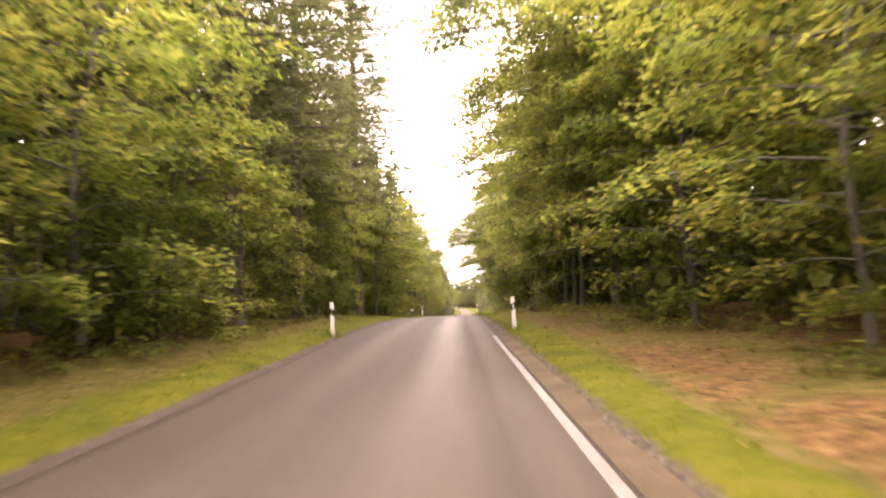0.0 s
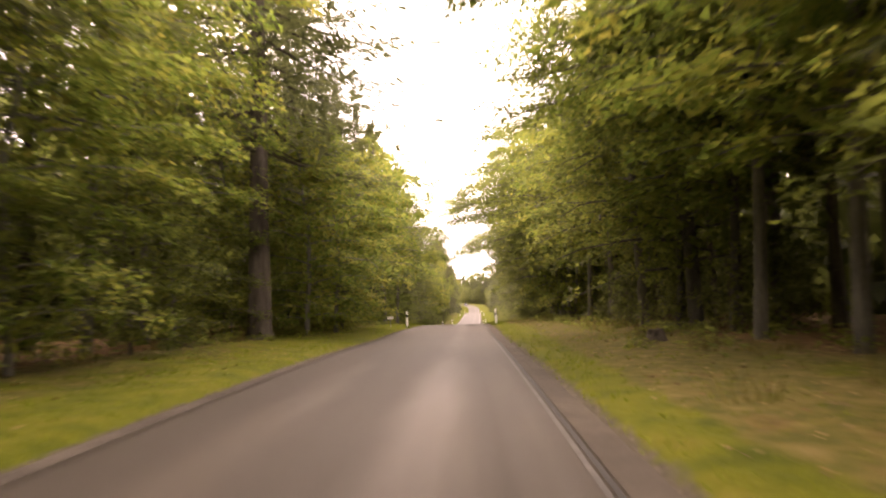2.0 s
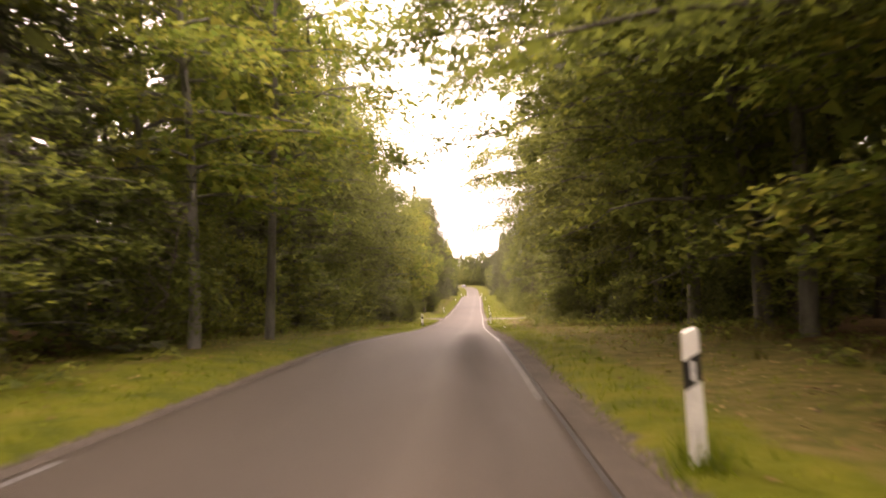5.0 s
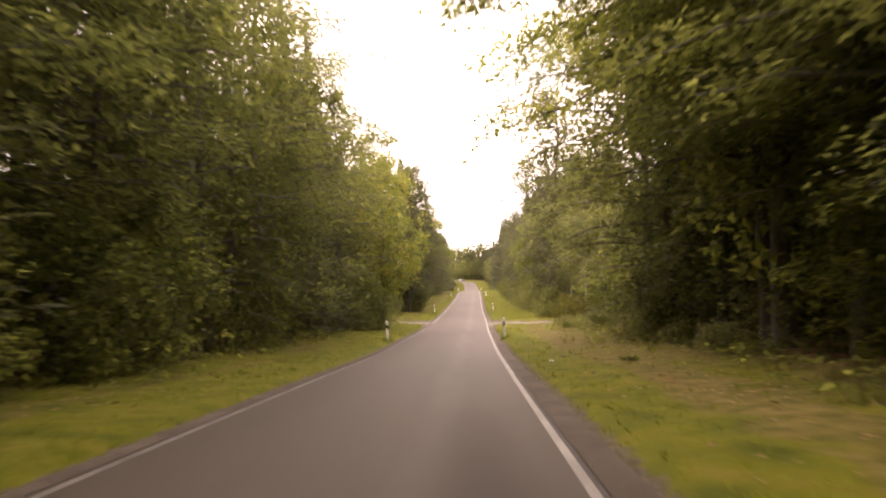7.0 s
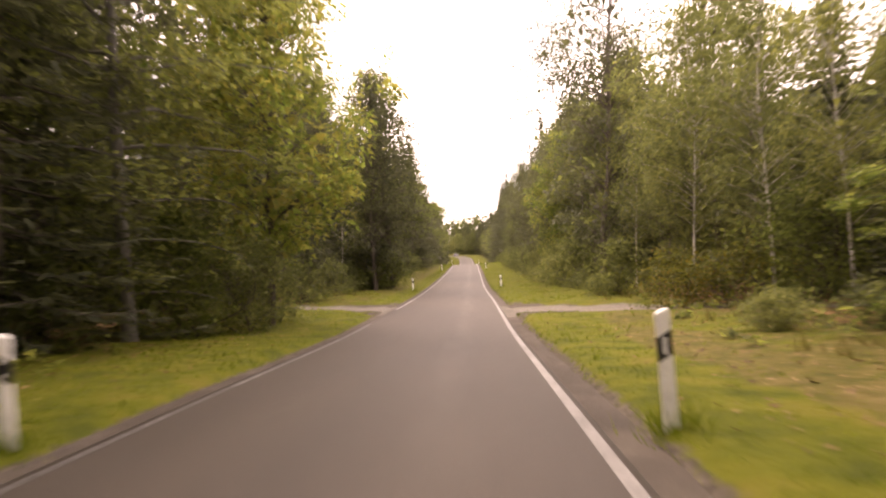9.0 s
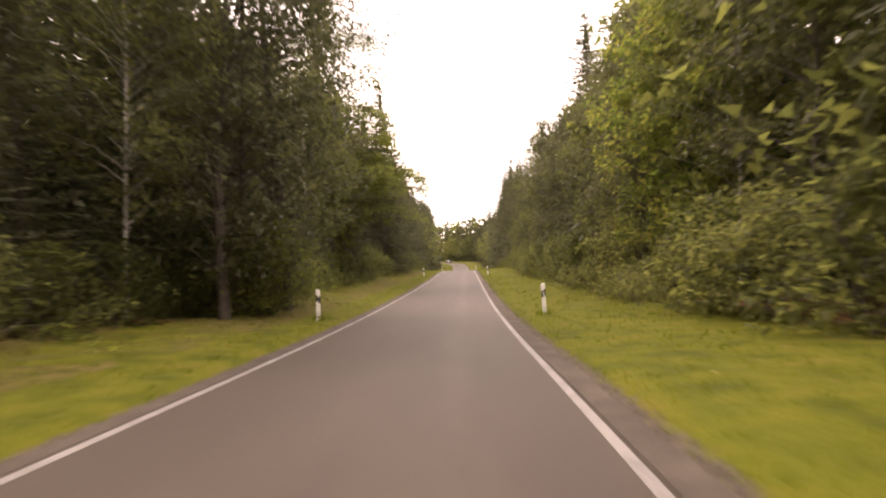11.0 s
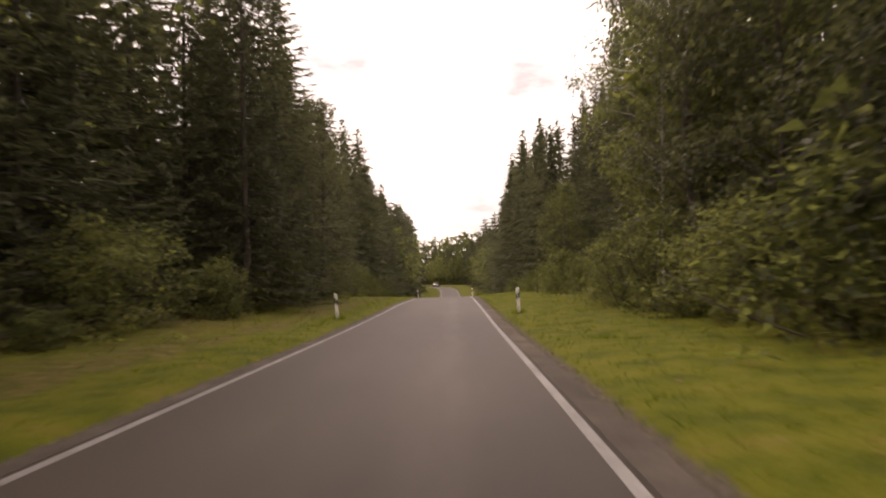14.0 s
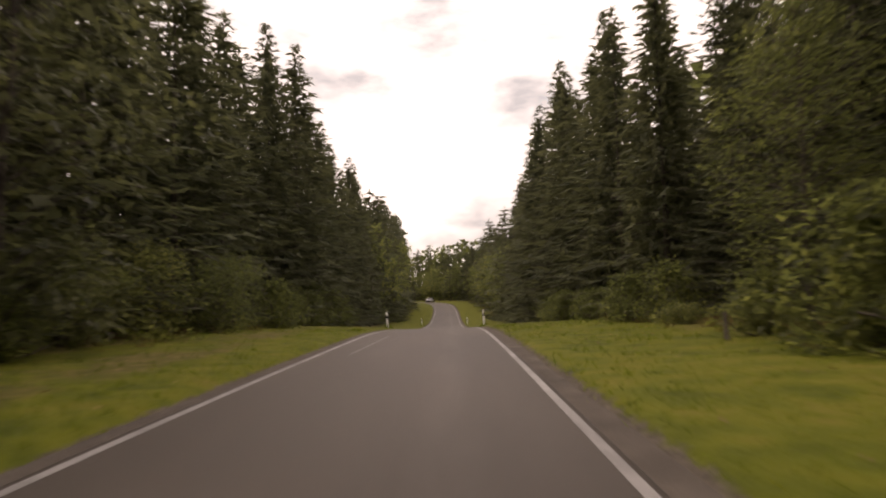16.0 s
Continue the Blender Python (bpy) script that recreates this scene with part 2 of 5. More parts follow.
def glide(table, y, step=10.0, start=-10.0):
    """A smooth curve through evenly spaced values, going on straight past its ends."""
    n = len(table)
    a = (np.asarray(y, float) - start) / step
    i = np.clip(np.floor(a).astype(int), 0, n - 2)
    f = np.clip(a - i, 0, 1)
    v = np.asarray(table, float)
    p0, p1, p2, p3 = v[np.clip(i - 1, 0, n - 1)], v[i], v[i + 1], v[np.clip(i + 2, 0, n - 1)]
    return p1 + 0.5 * f * (p2 - p0 + f * (2 * p0 - 5 * p1 + 4 * p2 - p3 + f * (3 * (p1 - p2) + p3 - p0)))


def road_z(y):
    return glide(ROAD_Z, y)


def line_r(y):
    return glide(LINE_X, y)


def line_l(y):
    return line_r(y) - glide(WIDTH, y, 20.0)


SHOULDER, SHOULDER_L = 0.41, 0.34
NOISE = np.random.RandomState(7).rand(64, 64)


def lumps(x, y, size):
    """Smooth random relief between 0 and 1."""
    x, y = np.asarray(x, float) / size, np.asarray(y, float) / size
    i, j = np.floor(x).astype(int), np.floor(y).astype(int)
    f, g = x - i, y - j
    f, g = f * f * (3 - 2 * f), g * g * (3 - 2 * g)
    n = lambda a, b: NOISE[a % 64, b % 64]
    return (n(i, j) * (1 - f) + n(i + 1, j) * f) * (1 - g) + (n(i, j + 1) * (1 - f) + n(i + 1, j + 1) * f) * g


TRACK_Y, TRACK_SLOPE = 149.0, -0.6


def ground_z(x, y):
    """Height of the ground: sunk a little under the road, verge a hand above it, banks rising towards the wood."""
    x, y = np.asarray(x, float), np.asarray(y, float)
    base = road_z(y)
    right, left = x - line_r(y) - SHOULDER, line_l(y) - SHOULDER_L - x
    s = np.maximum(right, left)
    bank = np.where(right > left, 0.22, 0.3)
    out = np.clip(s, 0, None)
    verge = 0.11 * np.clip(out / 0.3, 0, 1) + 0.04 * np.clip((out - 0.3) / 1.2, 0, 1) + bank * np.clip((out - 1.5) / 7.0, 0, 1)
    rough = (lumps(x, y, 1.7) - 0.5) * 0.1 * np.clip((out - 0.4) / 1.5, 0, 1) + (lumps(x + 40, y, 0.6) - 0.5) * 0.05 * np.clip((out - 0.3) / 1.0, 0, 1)
    rough = rough + (lumps(x, y + 9, 11.0) - 0.5) * 0.7 * np.clip((out - 6) / 10, 0, 1)
    track = np.clip(1.6 - np.abs(y - TRACK_Y - TRACK_SLOPE * x) * 0.55, 0, 1)
    z = base + verge * (1 - 0.75 * track) + rough * (1 - track)
    z = np.where(s < 0.02, base - 0.06, z)
    return z


def part(name, mesh, mat, parent=None, label=""):
    ob = new(name, mesh)
    if mat:
        ob.data.materials.clear()
        ob.data.materials.append(mat)
    if parent:
        ob.parent = parent
    if label:
        tagged(ob, label)
    return ob


def mesh_of(name, verts, faces, smooth=False):
    me = bpy.data.meshes.new(name)
    me.from_pydata([tuple(v) for v in verts], [], [tuple(f) for f in faces])
    me.update()
    if smooth:
        me.polygons.foreach_set("use_smooth", [True] * len(me.polygons))
    return me


def quads(name, corners):
    """A mesh of loose pieces, corners shaped (n, corners each, 3)."""
    n, k = corners.shape[:2]
    me = bpy.data.meshes.new(name)
    me.vertices.add(k * n)
    me.vertices.foreach_set("co", np.ascontiguousarray(corners, dtype=np.float32).ravel())
    me.loops.add(k * n)
    me.loops.foreach_set("vertex_index", np.arange(k * n, dtype=np.int32))
    me.polygons.add(n)
    me.polygons.foreach_set("loop_start", np.arange(0, k * n, k, dtype=np.int32))
    me.update(calc_edges=True)
    return me


def strip(name, ys, left, right, lift, thick=0.0):
    """A ribbon along the road between two lines, raised over the road."""
    a, b, z = left(ys), right(ys), road_z(ys) + lift
    n = len(ys)
    top = [(a[i], ys[i], z[i]) for i in range(n)] + [(b[i], ys[i], z[i]) for i in range(n)]
    faces = [(i, n + i, n + i + 1, i + 1) for i in range(n - 1)]
    if thick:
        top += [(a[i] - 0.03, ys[i], z[i] - thick) for i in range(n)] + [(b[i] + 0.03, ys[i], z[i] - thick) for i in range(n)]
        faces += [(2 * n + i, i, i + 1, 2 * n + i + 1) for i in range(n - 1)] + [(n + i, 3 * n + i, 3 * n + i + 1, n + i + 1) for i in range(n - 1)]
    return mesh_of(name, top, faces, True)


# ---------------------------------------------------------------- ground and road
def ground_material():
    """Grass by the road, leaf mould under the trees, ragged between."""
    m = bpy.data.materials.new("verge_and_forest_floor")
    m.use_nodes = True
    nt = m.node_tree
    bs = nt.nodes["Principled BSDF"]
    bs.inputs["Roughness"].default_value, bs.inputs["Specular IOR Level"].default_value = 0.95, 0.15
    tc = nt.nodes.new("ShaderNodeTexCoord")

    def tex(scale, detail=4):
        n = nt.nodes.new("ShaderNodeTexNoise")
        n.inputs["Scale"].default_value, n.inputs["Detail"].default_value = scale, detail
        link(nt, tc.outputs["Object"], n.inputs["Vector"])
        return n.outputs[0]

    def ramp(src, *stops):
        r = nt.nodes.new("ShaderNodeValToRGB")
        while len(r.color_ramp.elements) < len(stops):
            r.color_ramp.elements.new(0.5)
        for e, (pos, c) in zip(r.color_ramp.elements, stops):
            e.position, e.color = pos, (*c, 1)
        link(nt, src, r.inputs[0])
        return r.outputs[0]

    grass = ramp(tex(1.3, 8), (0.3, (0.044, 0.056, 0.004)), (0.46, (0.073, 0.084, 0.005)), (0.58, (0.092, 0.097, 0.007)), (0.74, (0.124, 0.106, 0.018)))
    thin = ramp(tex(3.2, 9), (0.3, (0.052, 0.054, 0.01)), (0.45, (0.078, 0.072, 0.016)), (0.57, (0.104, 0.086, 0.024)), (0.72, (0.145, 0.112, 0.044)))
    mould = ramp(tex(4.6, 9), (0.3, (0.05, 0.03, 0.013)), (0.46, (0.1, 0.057, 0.022)), (0.58, (0.155, 0.088, 0.034)), (0.74, (0.22, 0.145, 0.066)))
    grit = ramp(tex(14, 5), (0.3, (0.035, 0.029, 0.022)), (0.5, (0.07, 0.058, 0.046)), (0.7, (0.14, 0.12, 0.095)))
    pale = ramp(tex(11, 6), (0.3, (0.09, 0.08, 0.066)), (0.5, (0.15, 0.135, 0.115)), (0.7, (0.24, 0.22, 0.19)))
    at = nt.nodes.new("ShaderNodeAttribute")
    at.attribute_name = "cover"
    sep = nt.nodes.new("ShaderNodeSeparateColor")
    link(nt, at.outputs["Color"], sep.inputs[0])

    def ragged(src, noise_out, amount):
        k = nt.nodes.new("ShaderNodeMath")
        k.operation = "MULTIPLY_ADD"
        link(nt, noise_out, k.inputs[0])
        k.inputs[1].default_value = amount
        link(nt, src, k.inputs[2])
        r = nt.nodes.new("ShaderNodeMapRange")
        r.inputs[1].default_value, r.inputs[2].default_value = 0.5 + amount / 2 - 0.12, 0.5 + amount / 2 + 0.12
        link(nt, k.outputs[0], r.inputs[0])
        return r.outputs[0]

    def blend(f, a, b):
        n = nt.nodes.new("ShaderNodeMix")
        n.data_type = "RGBA"
        link(nt, f, n.inputs[0])
        link(nt, a, n.inputs[6])
        link(nt, b, n.inputs[7])
        return n.outputs[2]

    level = nt.nodes.new("ShaderNodeMath")
    level.operation = "ADD"
    link(nt, sep.outputs[0], level.inputs[0])
    level.inputs[1].default_value = 0.25
    c = blend(ragged(level.outputs[0], tex(0.9, 7), 1.0), mould, thin)
    lawn = nt.nodes.new("ShaderNodeMath")
    lawn.operation = "SUBTRACT"
    link(nt, sep.outputs[0], lawn.inputs[0])
    lawn.inputs[1].default_value = 0.22
    c = blend(ragged(lawn.outputs[0], tex(1.1, 8), 1.0), c, grass)
    c = blend(ragged(sep.outputs[1], tex(6.5, 7), 0.9), c, grit)
    c = blend(ragged(sep.outputs[2], tex(1.8, 6), 0.5), c, pale)
    link(nt, c, bs.inputs["Base Color"])
    bp = nt.nodes.new("ShaderNodeBump")
    bp.inputs["Strength"].default_value, bp.inputs["Distance"].default_value = 0.8, 0.05
    link(nt, tex(9, 8), bp.inputs["Height"])
    link(nt, bp.outputs[0], bs.inputs["Normal"])
    return m


def grass_reach(y, side):
    """How far thin grass goes from the pavement's edge towards the wood."""
    if side > 0:
        return np.interp(y, [0, 45, 100, 135, 155, 400], [3.6, 4.0, 4.8, 5.0, 5.4, 6.0])
    return np.interp(y, [0, 40, 60, 100, 135, 165, 190, 400], [2.8, 3.2, 4.0, 4.0, 4.5, 4.4, 5.0, 6.0])


def green_strip(y, side):
    """Width of the close green sward beside the pavement."""
    if side > 0:
        return np.interp(y, [0, 40, 60, 85, 105, 135, 146, 153, 170, 400], [0.65, 0.9, 1.1, 1.2, 1.3, 1.5, 2.4, 3.6, 4.4, 5.0])
    return np.interp(y, [0, 28, 46, 75, 95, 125, 138, 165, 250, 280], [0.75, 0.95, 2.3, 2.3, 1.6, 2.2, 3.4, 1.3, 1.5, 4.0])


def worn_level(y, side):
    """How green the worn, patchy ground beyond the sward is."""
    if side > 0:
        return np.interp(y, [0, 28, 42, 70, 110, 121, 132, 150, 400], [0.18, 0.24, 0.48, 0.48, 0.52, 0.4, 0.52, 0.7, 0.7])
    return np.interp(y, [0, 30, 48, 75, 100, 140, 158, 175, 188, 400], [0.42, 0.48, 0.74, 0.72, 0.66, 0.72, 0.7, 0.52, 0.58, 0.64])


def build_ground():
    side = np.concatenate([np.arange(0, 3, 0.2), np.arange(3, 8, 0.4), np.arange(8, 20, 1.2), [22, 26, 32, 40, 60, 100, 200, 500, 1500]])
    ys = np.concatenate([[-1500, -600, -250, -120, -80], np.arange(-60, 500, 1.5), [505, 530, 570, 640, 900, 1600, 2600]])
    cols = len(side) * 2 + 1
    verts, cover = [], []
    for y in ys:
        r, l = float(line_r(y)) + SHOULDER, float(line_l(y)) - SHOULDER_L
        xs = np.concatenate([l - side[::-1] - 0.001, [(l + r) / 2], r + side + 0.001])
        z = ground_z(xs, np.full(cols, y))
        z = z + np.where(np.abs(xs) > 100, 4.0, 0)
        verts += list(zip(xs, [y] * cols, z))
        out = np.maximum(xs - r, l - xs)
        reach = np.where(xs > r, grass_reach(y, 1), grass_reach(y, -1))
        strip_w = np.where(xs > r, green_strip(y, 1), green_strip(y, -1)) + 0.5 * (lumps(xs * 0, np.full(cols, y), 6.0) - 0.5)
        worn = np.where(xs > r, worn_level(y, 1), worn_level(y, -1))
        worn = worn + 0.3 * (lumps(xs + 5, np.full(cols, y) * 0.6, 1.6) - 0.5) + 0.16 * np.clip((out - 2.2) / 1.5, 0, 1)
        green = 1.0 - (1.0 - worn) * np.clip((out - strip_w) / 0.5, 0, 1)
        green = np.clip(green * np.clip(1.0 - (out - reach) / 1.8, 0, 1), 0, 1)
        grit = np.clip(0.95 - out / np.where(xs > r, 0.34, 0.2), 0, 1)
        t = np.abs(y - TRACK_Y - TRACK_SLOPE * xs)
        on_track = np.clip(2.0 - t * 1.0, 0, 1) * (np.abs(xs) < 26)
        corner = np.clip((1.7 + 4.0 * np.exp(-np.clip(out, 0, 50) / 1.1) - t) / 0.7, 0, 1) * (out < 6)
        cover.append(np.stack([green, np.maximum(grit, corner), on_track, 1 + 0 * out], 1))
    n = len(ys)
    faces = [(j * cols + i, j * cols + i + 1, (j + 1) * cols + i + 1, (j + 1) * cols + i) for j in range(n - 1) for i in range(cols - 1)]
    me = mesh_of("ground", verts, faces, True)
    a = me.color_attributes.new("cover", "FLOAT_COLOR", "POINT")
    a.data.foreach_set("color", np.concatenate(cover).astype(np.float32).ravel())
    ob = part("ground", me, ground_material())
    tagged(ob, "mown grass verge turning to brown leaf mould under the trees", "ground", kind="structure")


build_ground()
YS = np.arange(-60, 495, 1.0)


def road_material():
    """Asphalt polished by wheels, sky sheen put into its paler bands, darker in others, with soft ragged borders."""
    m = M_ASPHALT
    nt = m.node_tree
    bs = next(n for n in nt.nodes if n.type == "BSDF_PRINCIPLED")
    colour = bs.inputs["Base Color"].links[0].from_socket
    at = nt.nodes.new("ShaderNodeAttribute")
    at.attribute_name = "wear_sheen"
    sep = nt.nodes.new("ShaderNodeSeparateColor")
    link(nt, at.outputs["Color"], sep.inputs[0])
    tc = nt.nodes.new("ShaderNodeTexCoord")
    mp = nt.nodes.new("ShaderNodeMapping")
    mp.inputs["Scale"].default_value = (2.2, 0.35, 1)
    link(nt, tc.outputs["Object"], mp.inputs[0])
    noise = nt.nodes.new("ShaderNodeTexNoise")
    noise.inputs["Scale"].default_value, noise.inputs["Detail"].default_value = 1.3, 6
    link(nt, mp.outputs[0], noise.inputs["Vector"])
    for k, tint in ((0, (1.45, 1.43, 1.42, 1)), (1, (0.68, 0.68, 0.68, 1))):
        f = nt.nodes.new("ShaderNodeMath")
        f.operation = "MULTIPLY_ADD"
        f.inputs[1].default_value = 0.5
        f.use_clamp = True
        link(nt, noise.outputs[0], f.inputs[0])
        g = nt.nodes.new("ShaderNodeMath")
        g.operation = "MULTIPLY_ADD"
        g.inputs[1].default_value, g.inputs[2].default_value = 1.3, -0.42
        link(nt, sep.outputs[k], g.inputs[0])
        link(nt, g.outputs[0], f.inputs[2])
        mul = nt.nodes.new("ShaderNodeMix")
        mul.data_type, mul.blend_type = "RGBA", "MULTIPLY"
        link(nt, f.outputs[0], mul.inputs[0])
        link(nt, colour, mul.inputs[6])
        mul.inputs[7].default_value = tint
        colour = mul.outputs[2]
        gloss = nt.nodes.new("ShaderNodeMath")
        gloss.operation = "MULTIPLY_ADD"
        gloss.inputs[1].default_value = (-0.18, 0.16)[k]
        link(nt, f.outputs[0], gloss.inputs[0])
        if k:
            link(nt, rough_out, gloss.inputs[2])
        else:
            gloss.inputs[2].default_value = 0.64
        rough_out = gloss.outputs[0]
    link(nt, colour, bs.inputs["Base Color"])
    link(nt, rough_out, bs.inputs["Roughness"])
    return m


def build_road():
    n, across = len(YS), np.linspace(0, 1, 25)
    z = road_z(YS)
    a, b = line_l(YS) - 0.14, line_r(YS) + 0.12
    verts = [(a[i] + (b[i] - a[i]) * u, YS[i], z[i]) for u in across for i in range(n)]
    faces = [(j * n + i, (j + 1) * n + i, (j + 1) * n + i + 1, j * n + i + 1) for j in range(len(across) - 1) for i in range(n - 1)]
    o = len(verts)
    verts += [(a[i] - 0.03, YS[i], z[i] - 0.12) for i in range(n)] + [(b[i] + 0.03, YS[i], z[i] - 0.12) for i in range(n)]
    last = (len(across) - 1) * n
    faces += [(o + i, i, i + 1, o + i + 1) for i in range(n - 1)] + [(last + i, o + n + i, o + n + i + 1, last + i + 1) for i in range(n - 1)]
    me = mesh_of("road", verts, faces, True)
    p = np.array(verts)
    d = line_r(p[:, 1]) - p[:, 0]
    hump = lambda mid, w: np.exp(-((d - mid) / w) ** 2)
    along = np.clip((52 - p[:, 1]) / 10, 0.25, 1)
    # wheel-polished bands, with the sky's reflection also painted in as paler colour
    pale = (hump(1.4, 0.48) + 0.5 * hump(3.25, 0.5) + 0.4 * hump(0.35, 0.25)) * along
    dark = hump(0.9, 0.5) * np.clip(1.3 - np.abs(p[:, 1] - 90) / 14, 0, 1) + 0.4 * hump(0.75, 0.18) * np.clip((52 - p[:, 1]) / 20, 0, 1)
    col = np.stack([np.clip(pale, 0, 1), np.clip(dark, 0, 1), 0 * pale, 1 + 0 * pale], 1)
    at = me.color_attributes.new("wear_sheen", "FLOAT_COLOR", "POINT")
    at.data.foreach_set("color", col.astype(np.float32).ravel())
    return part("road", me, road_material())


road = build_road()
tagged(road, "narrow grey asphalt country road without a centre line", "road", kind="structure")


def paint(name, y0, y1, line, width, mat, label, lift=0.004, offset=0.0):
    ys = np.arange(y0, y1 + 0.01, 1.0)
    ob = part(name, strip(name, ys, lambda y: line(y) + offset - width / 2, lambda y: line(y) + offset + width / 2, lift), mat)
    return tagged(ob, label, "road marking", kind="structure")


paint("edge_line", -60, 26, line_r, 0.12, M_LINE, "white painted edge line on the road")
paint("edge_line", 26, 60, line_r, 0.05, M_WORN_LINE, "worn grey edge line on the road", offset=-0.02)
paint("edge_line", 80, 92, line_r, 0.1, M_WORN_LINE, "worn grey edge line on the road", offset=-0.03)
paint("edge_line", 92, 490, line_r, 0.115, M_LINE, "white painted edge line on the road")
paint("edge_line", 69, 77, line_l, 0.09, M_FADED_LINE, "faded remains of a white edge line")
paint("edge_line", 86, 98, line_l, 0.1, M_WORN_LINE, "worn grey edge line on the road")
paint("edge_line", 98, 118, line_l, 0.1, M_FADED_LINE, "faded white edge line on the road")
paint("edge_line", 118, 131, line_l, 0.1, M_WORN_LINE, "worn grey edge line beside the junction")
paint("edge_line", 131, 144, line_l, 0.1, M_FADED_LINE, "faded white edge line beside the junction")
paint("edge_line", 152, 490, line_l, 0.12, M_LINE, "white painted edge line on the road")
paint("edge_line", 249, 257, lambda y: -2.6 + 0.03 * (y - 249), 0.06, M_FADED_LINE, "short faded stripe inside the edge line")
paint("tar_seam", 20, 110, line_r, 0.05, M_SEAM, "dark tar seam along the edge of the asphalt", lift=0.007, offset=0.06)


def shoulder(y0, y1, line, inner, outer, label, mat=M_OLD_ASPHALT):
    """Ragged strip between asphalt and grass, a little below the road."""
    ys = np.arange(y0, y1, 0.5)
    sgn = 1 if outer > inner else -1
    wob = lambda y: outer + sgn * (0.16 * lumps(y, y * 0 + 3, 1.3) + 0.07 * lumps(y, y * 0 + 8, 0.45) - 0.1)
    edges = (lambda y: line(y) + inner, lambda y: line(y) + wob(y))
    if sgn < 0:
        edges = edges[::-1]
    ob = part("shoulder", strip("shoulder", ys, edges[0], edges[1], -0.012), mat)
    tagged(ob, label, "road shoulder", kind="structure")


shoulder(-60, 26.5, line_r, 0.1, 0.44, "strip of bare brown earth beside the edge line", M_EARTH)
shoulder(26, 145.5, line_r, 0.1, 0.46, "crumbling strip of gravelly old asphalt along the road")
shoulder(151.5, 213, line_r, 0.1, 0.46, "gravelly brown-grey strip along the road")
shoulder(212.5, 233, line_r, 0.1, 0.46, "strip of pale brown gravel along the road", M_SANDY)
shoulder(232.5, 490, line_r, 0.1, 0.46, "gravelly brown-grey strip along the road")
for y0, y1 in ((-60, 145.5), (151.5, 490)):
    shoulder(y0 + 3, y1 + 3, line_l, -0.12, -0.4, "narrow gravelly strip along the road's far edge")
shoulder(145.0, 152.0, line_r, 0.1, 0.62, "pale gravel where the track meets the road", M_GRAVEL)
shoulder(148.0, 155.0, line_l, -0.12, -0.44, "pale gravel where the track meets the road", M_GRAVEL)

# ---------------------------------------------------------------- tree building
RNG = np.random.RandomState(11)


def kites(at, ahead, normal, length, width, sharp=False):
    """Leaf-shaped pieces: at, ahead, normal shaped (n, 3); length and width (n,)."""
    ahead = ahead / (np.linalg.norm(ahead, axis=1, keepdims=True) + 1e-9)
    side = np.cross(ahead, normal)
    side /= np.linalg.norm(side, axis=1, keepdims=True) + 1e-9
    l, w = length[:, None], width[:, None]
    up = np.cross(side, ahead)
    if sharp:
        return np.stack([at + side * w * 0.5, at + ahead * l, at - side * w * 0.5], 1)
    return np.stack([at, at + ahead * l * 0.45 + side * w * 0.5 + up * w * 0.12, at + ahead * l, at + ahead * l * 0.45 - side * w * 0.5 + up * w * 0.12], 1)


class Tubes:
    """Collects tapered round limbs into one mesh."""

    def __init__(self):
        self.v, self.f = [], []

    def add(self, pts, radii, sides=6):
        pts = np.asarray(pts, float)
        d = np.gradient(pts, axis=0)
        d /= np.linalg.norm(d, axis=1, keepdims=True) + 1e-9
        ref = np.where(np.abs(d[:, 2:3]) > 0.8, np.array([[1.0, 0, 0]]), np.array([[0, 0, 1.0]]))
        u = np.cross(d, ref)
        u /= np.linalg.norm(u, axis=1, keepdims=True) + 1e-9
        w = np.cross(d, u)
        o, n = len(self.v), len(pts)
        for i in range(n):
            for k in range(sides):
                a = 2 * math.pi * k / sides
                self.v.append(pts[i] + radii[i] * (math.cos(a) * u[i] + math.sin(a) * w[i]))
        for i in range(n - 1):
            for k in range(sides):
                k2 = (k + 1) % sides
                self.f.append((o + i * sides + k, o + i * sides + k2, o + (i + 1) * sides + k2, o + (i + 1) * sides + k))

    def mesh(self, name):
        return mesh_of(name, self.v, self.f, True)


def stem(rng, tubes, height, radius, wobble=0.25, sides=9, steps=9, top=0.12, flare=1.5):
    h = np.linspace(0, 1, steps)
    off = np.cumsum(rng.normal(0, wobble / steps, (steps, 2)), axis=0) * np.minimum(1, h[:, None] * 3)
    pts = np.column_stack([off[:, 0], off[:, 1], h * height - 0.15])
    rad = radius * ((1 - h) ** 0.85 * (1 - top) + top)
    rad[0] *= flare
    pts = np.insert(pts, 1, pts[0] + (pts[1] - pts[0]) * 0.12, axis=0)
    rad = np.insert(rad, 1, radius * 1.08)
    tubes.add(pts, rad, sides)
    return lambda z: np.array([np.interp(z, pts[:, 2], pts[:, 0]), np.interp(z, pts[:, 2], pts[:, 1]), z])


def finish(name, tubes, leaves, bark, leaf, bark_label, leaf_label):
    root = new(name)
    part("trunk", tubes.mesh("trunk"), bark, root, bark_label)
    part("crown", quads("crown", leaves), leaf, root, leaf_label)
    return root


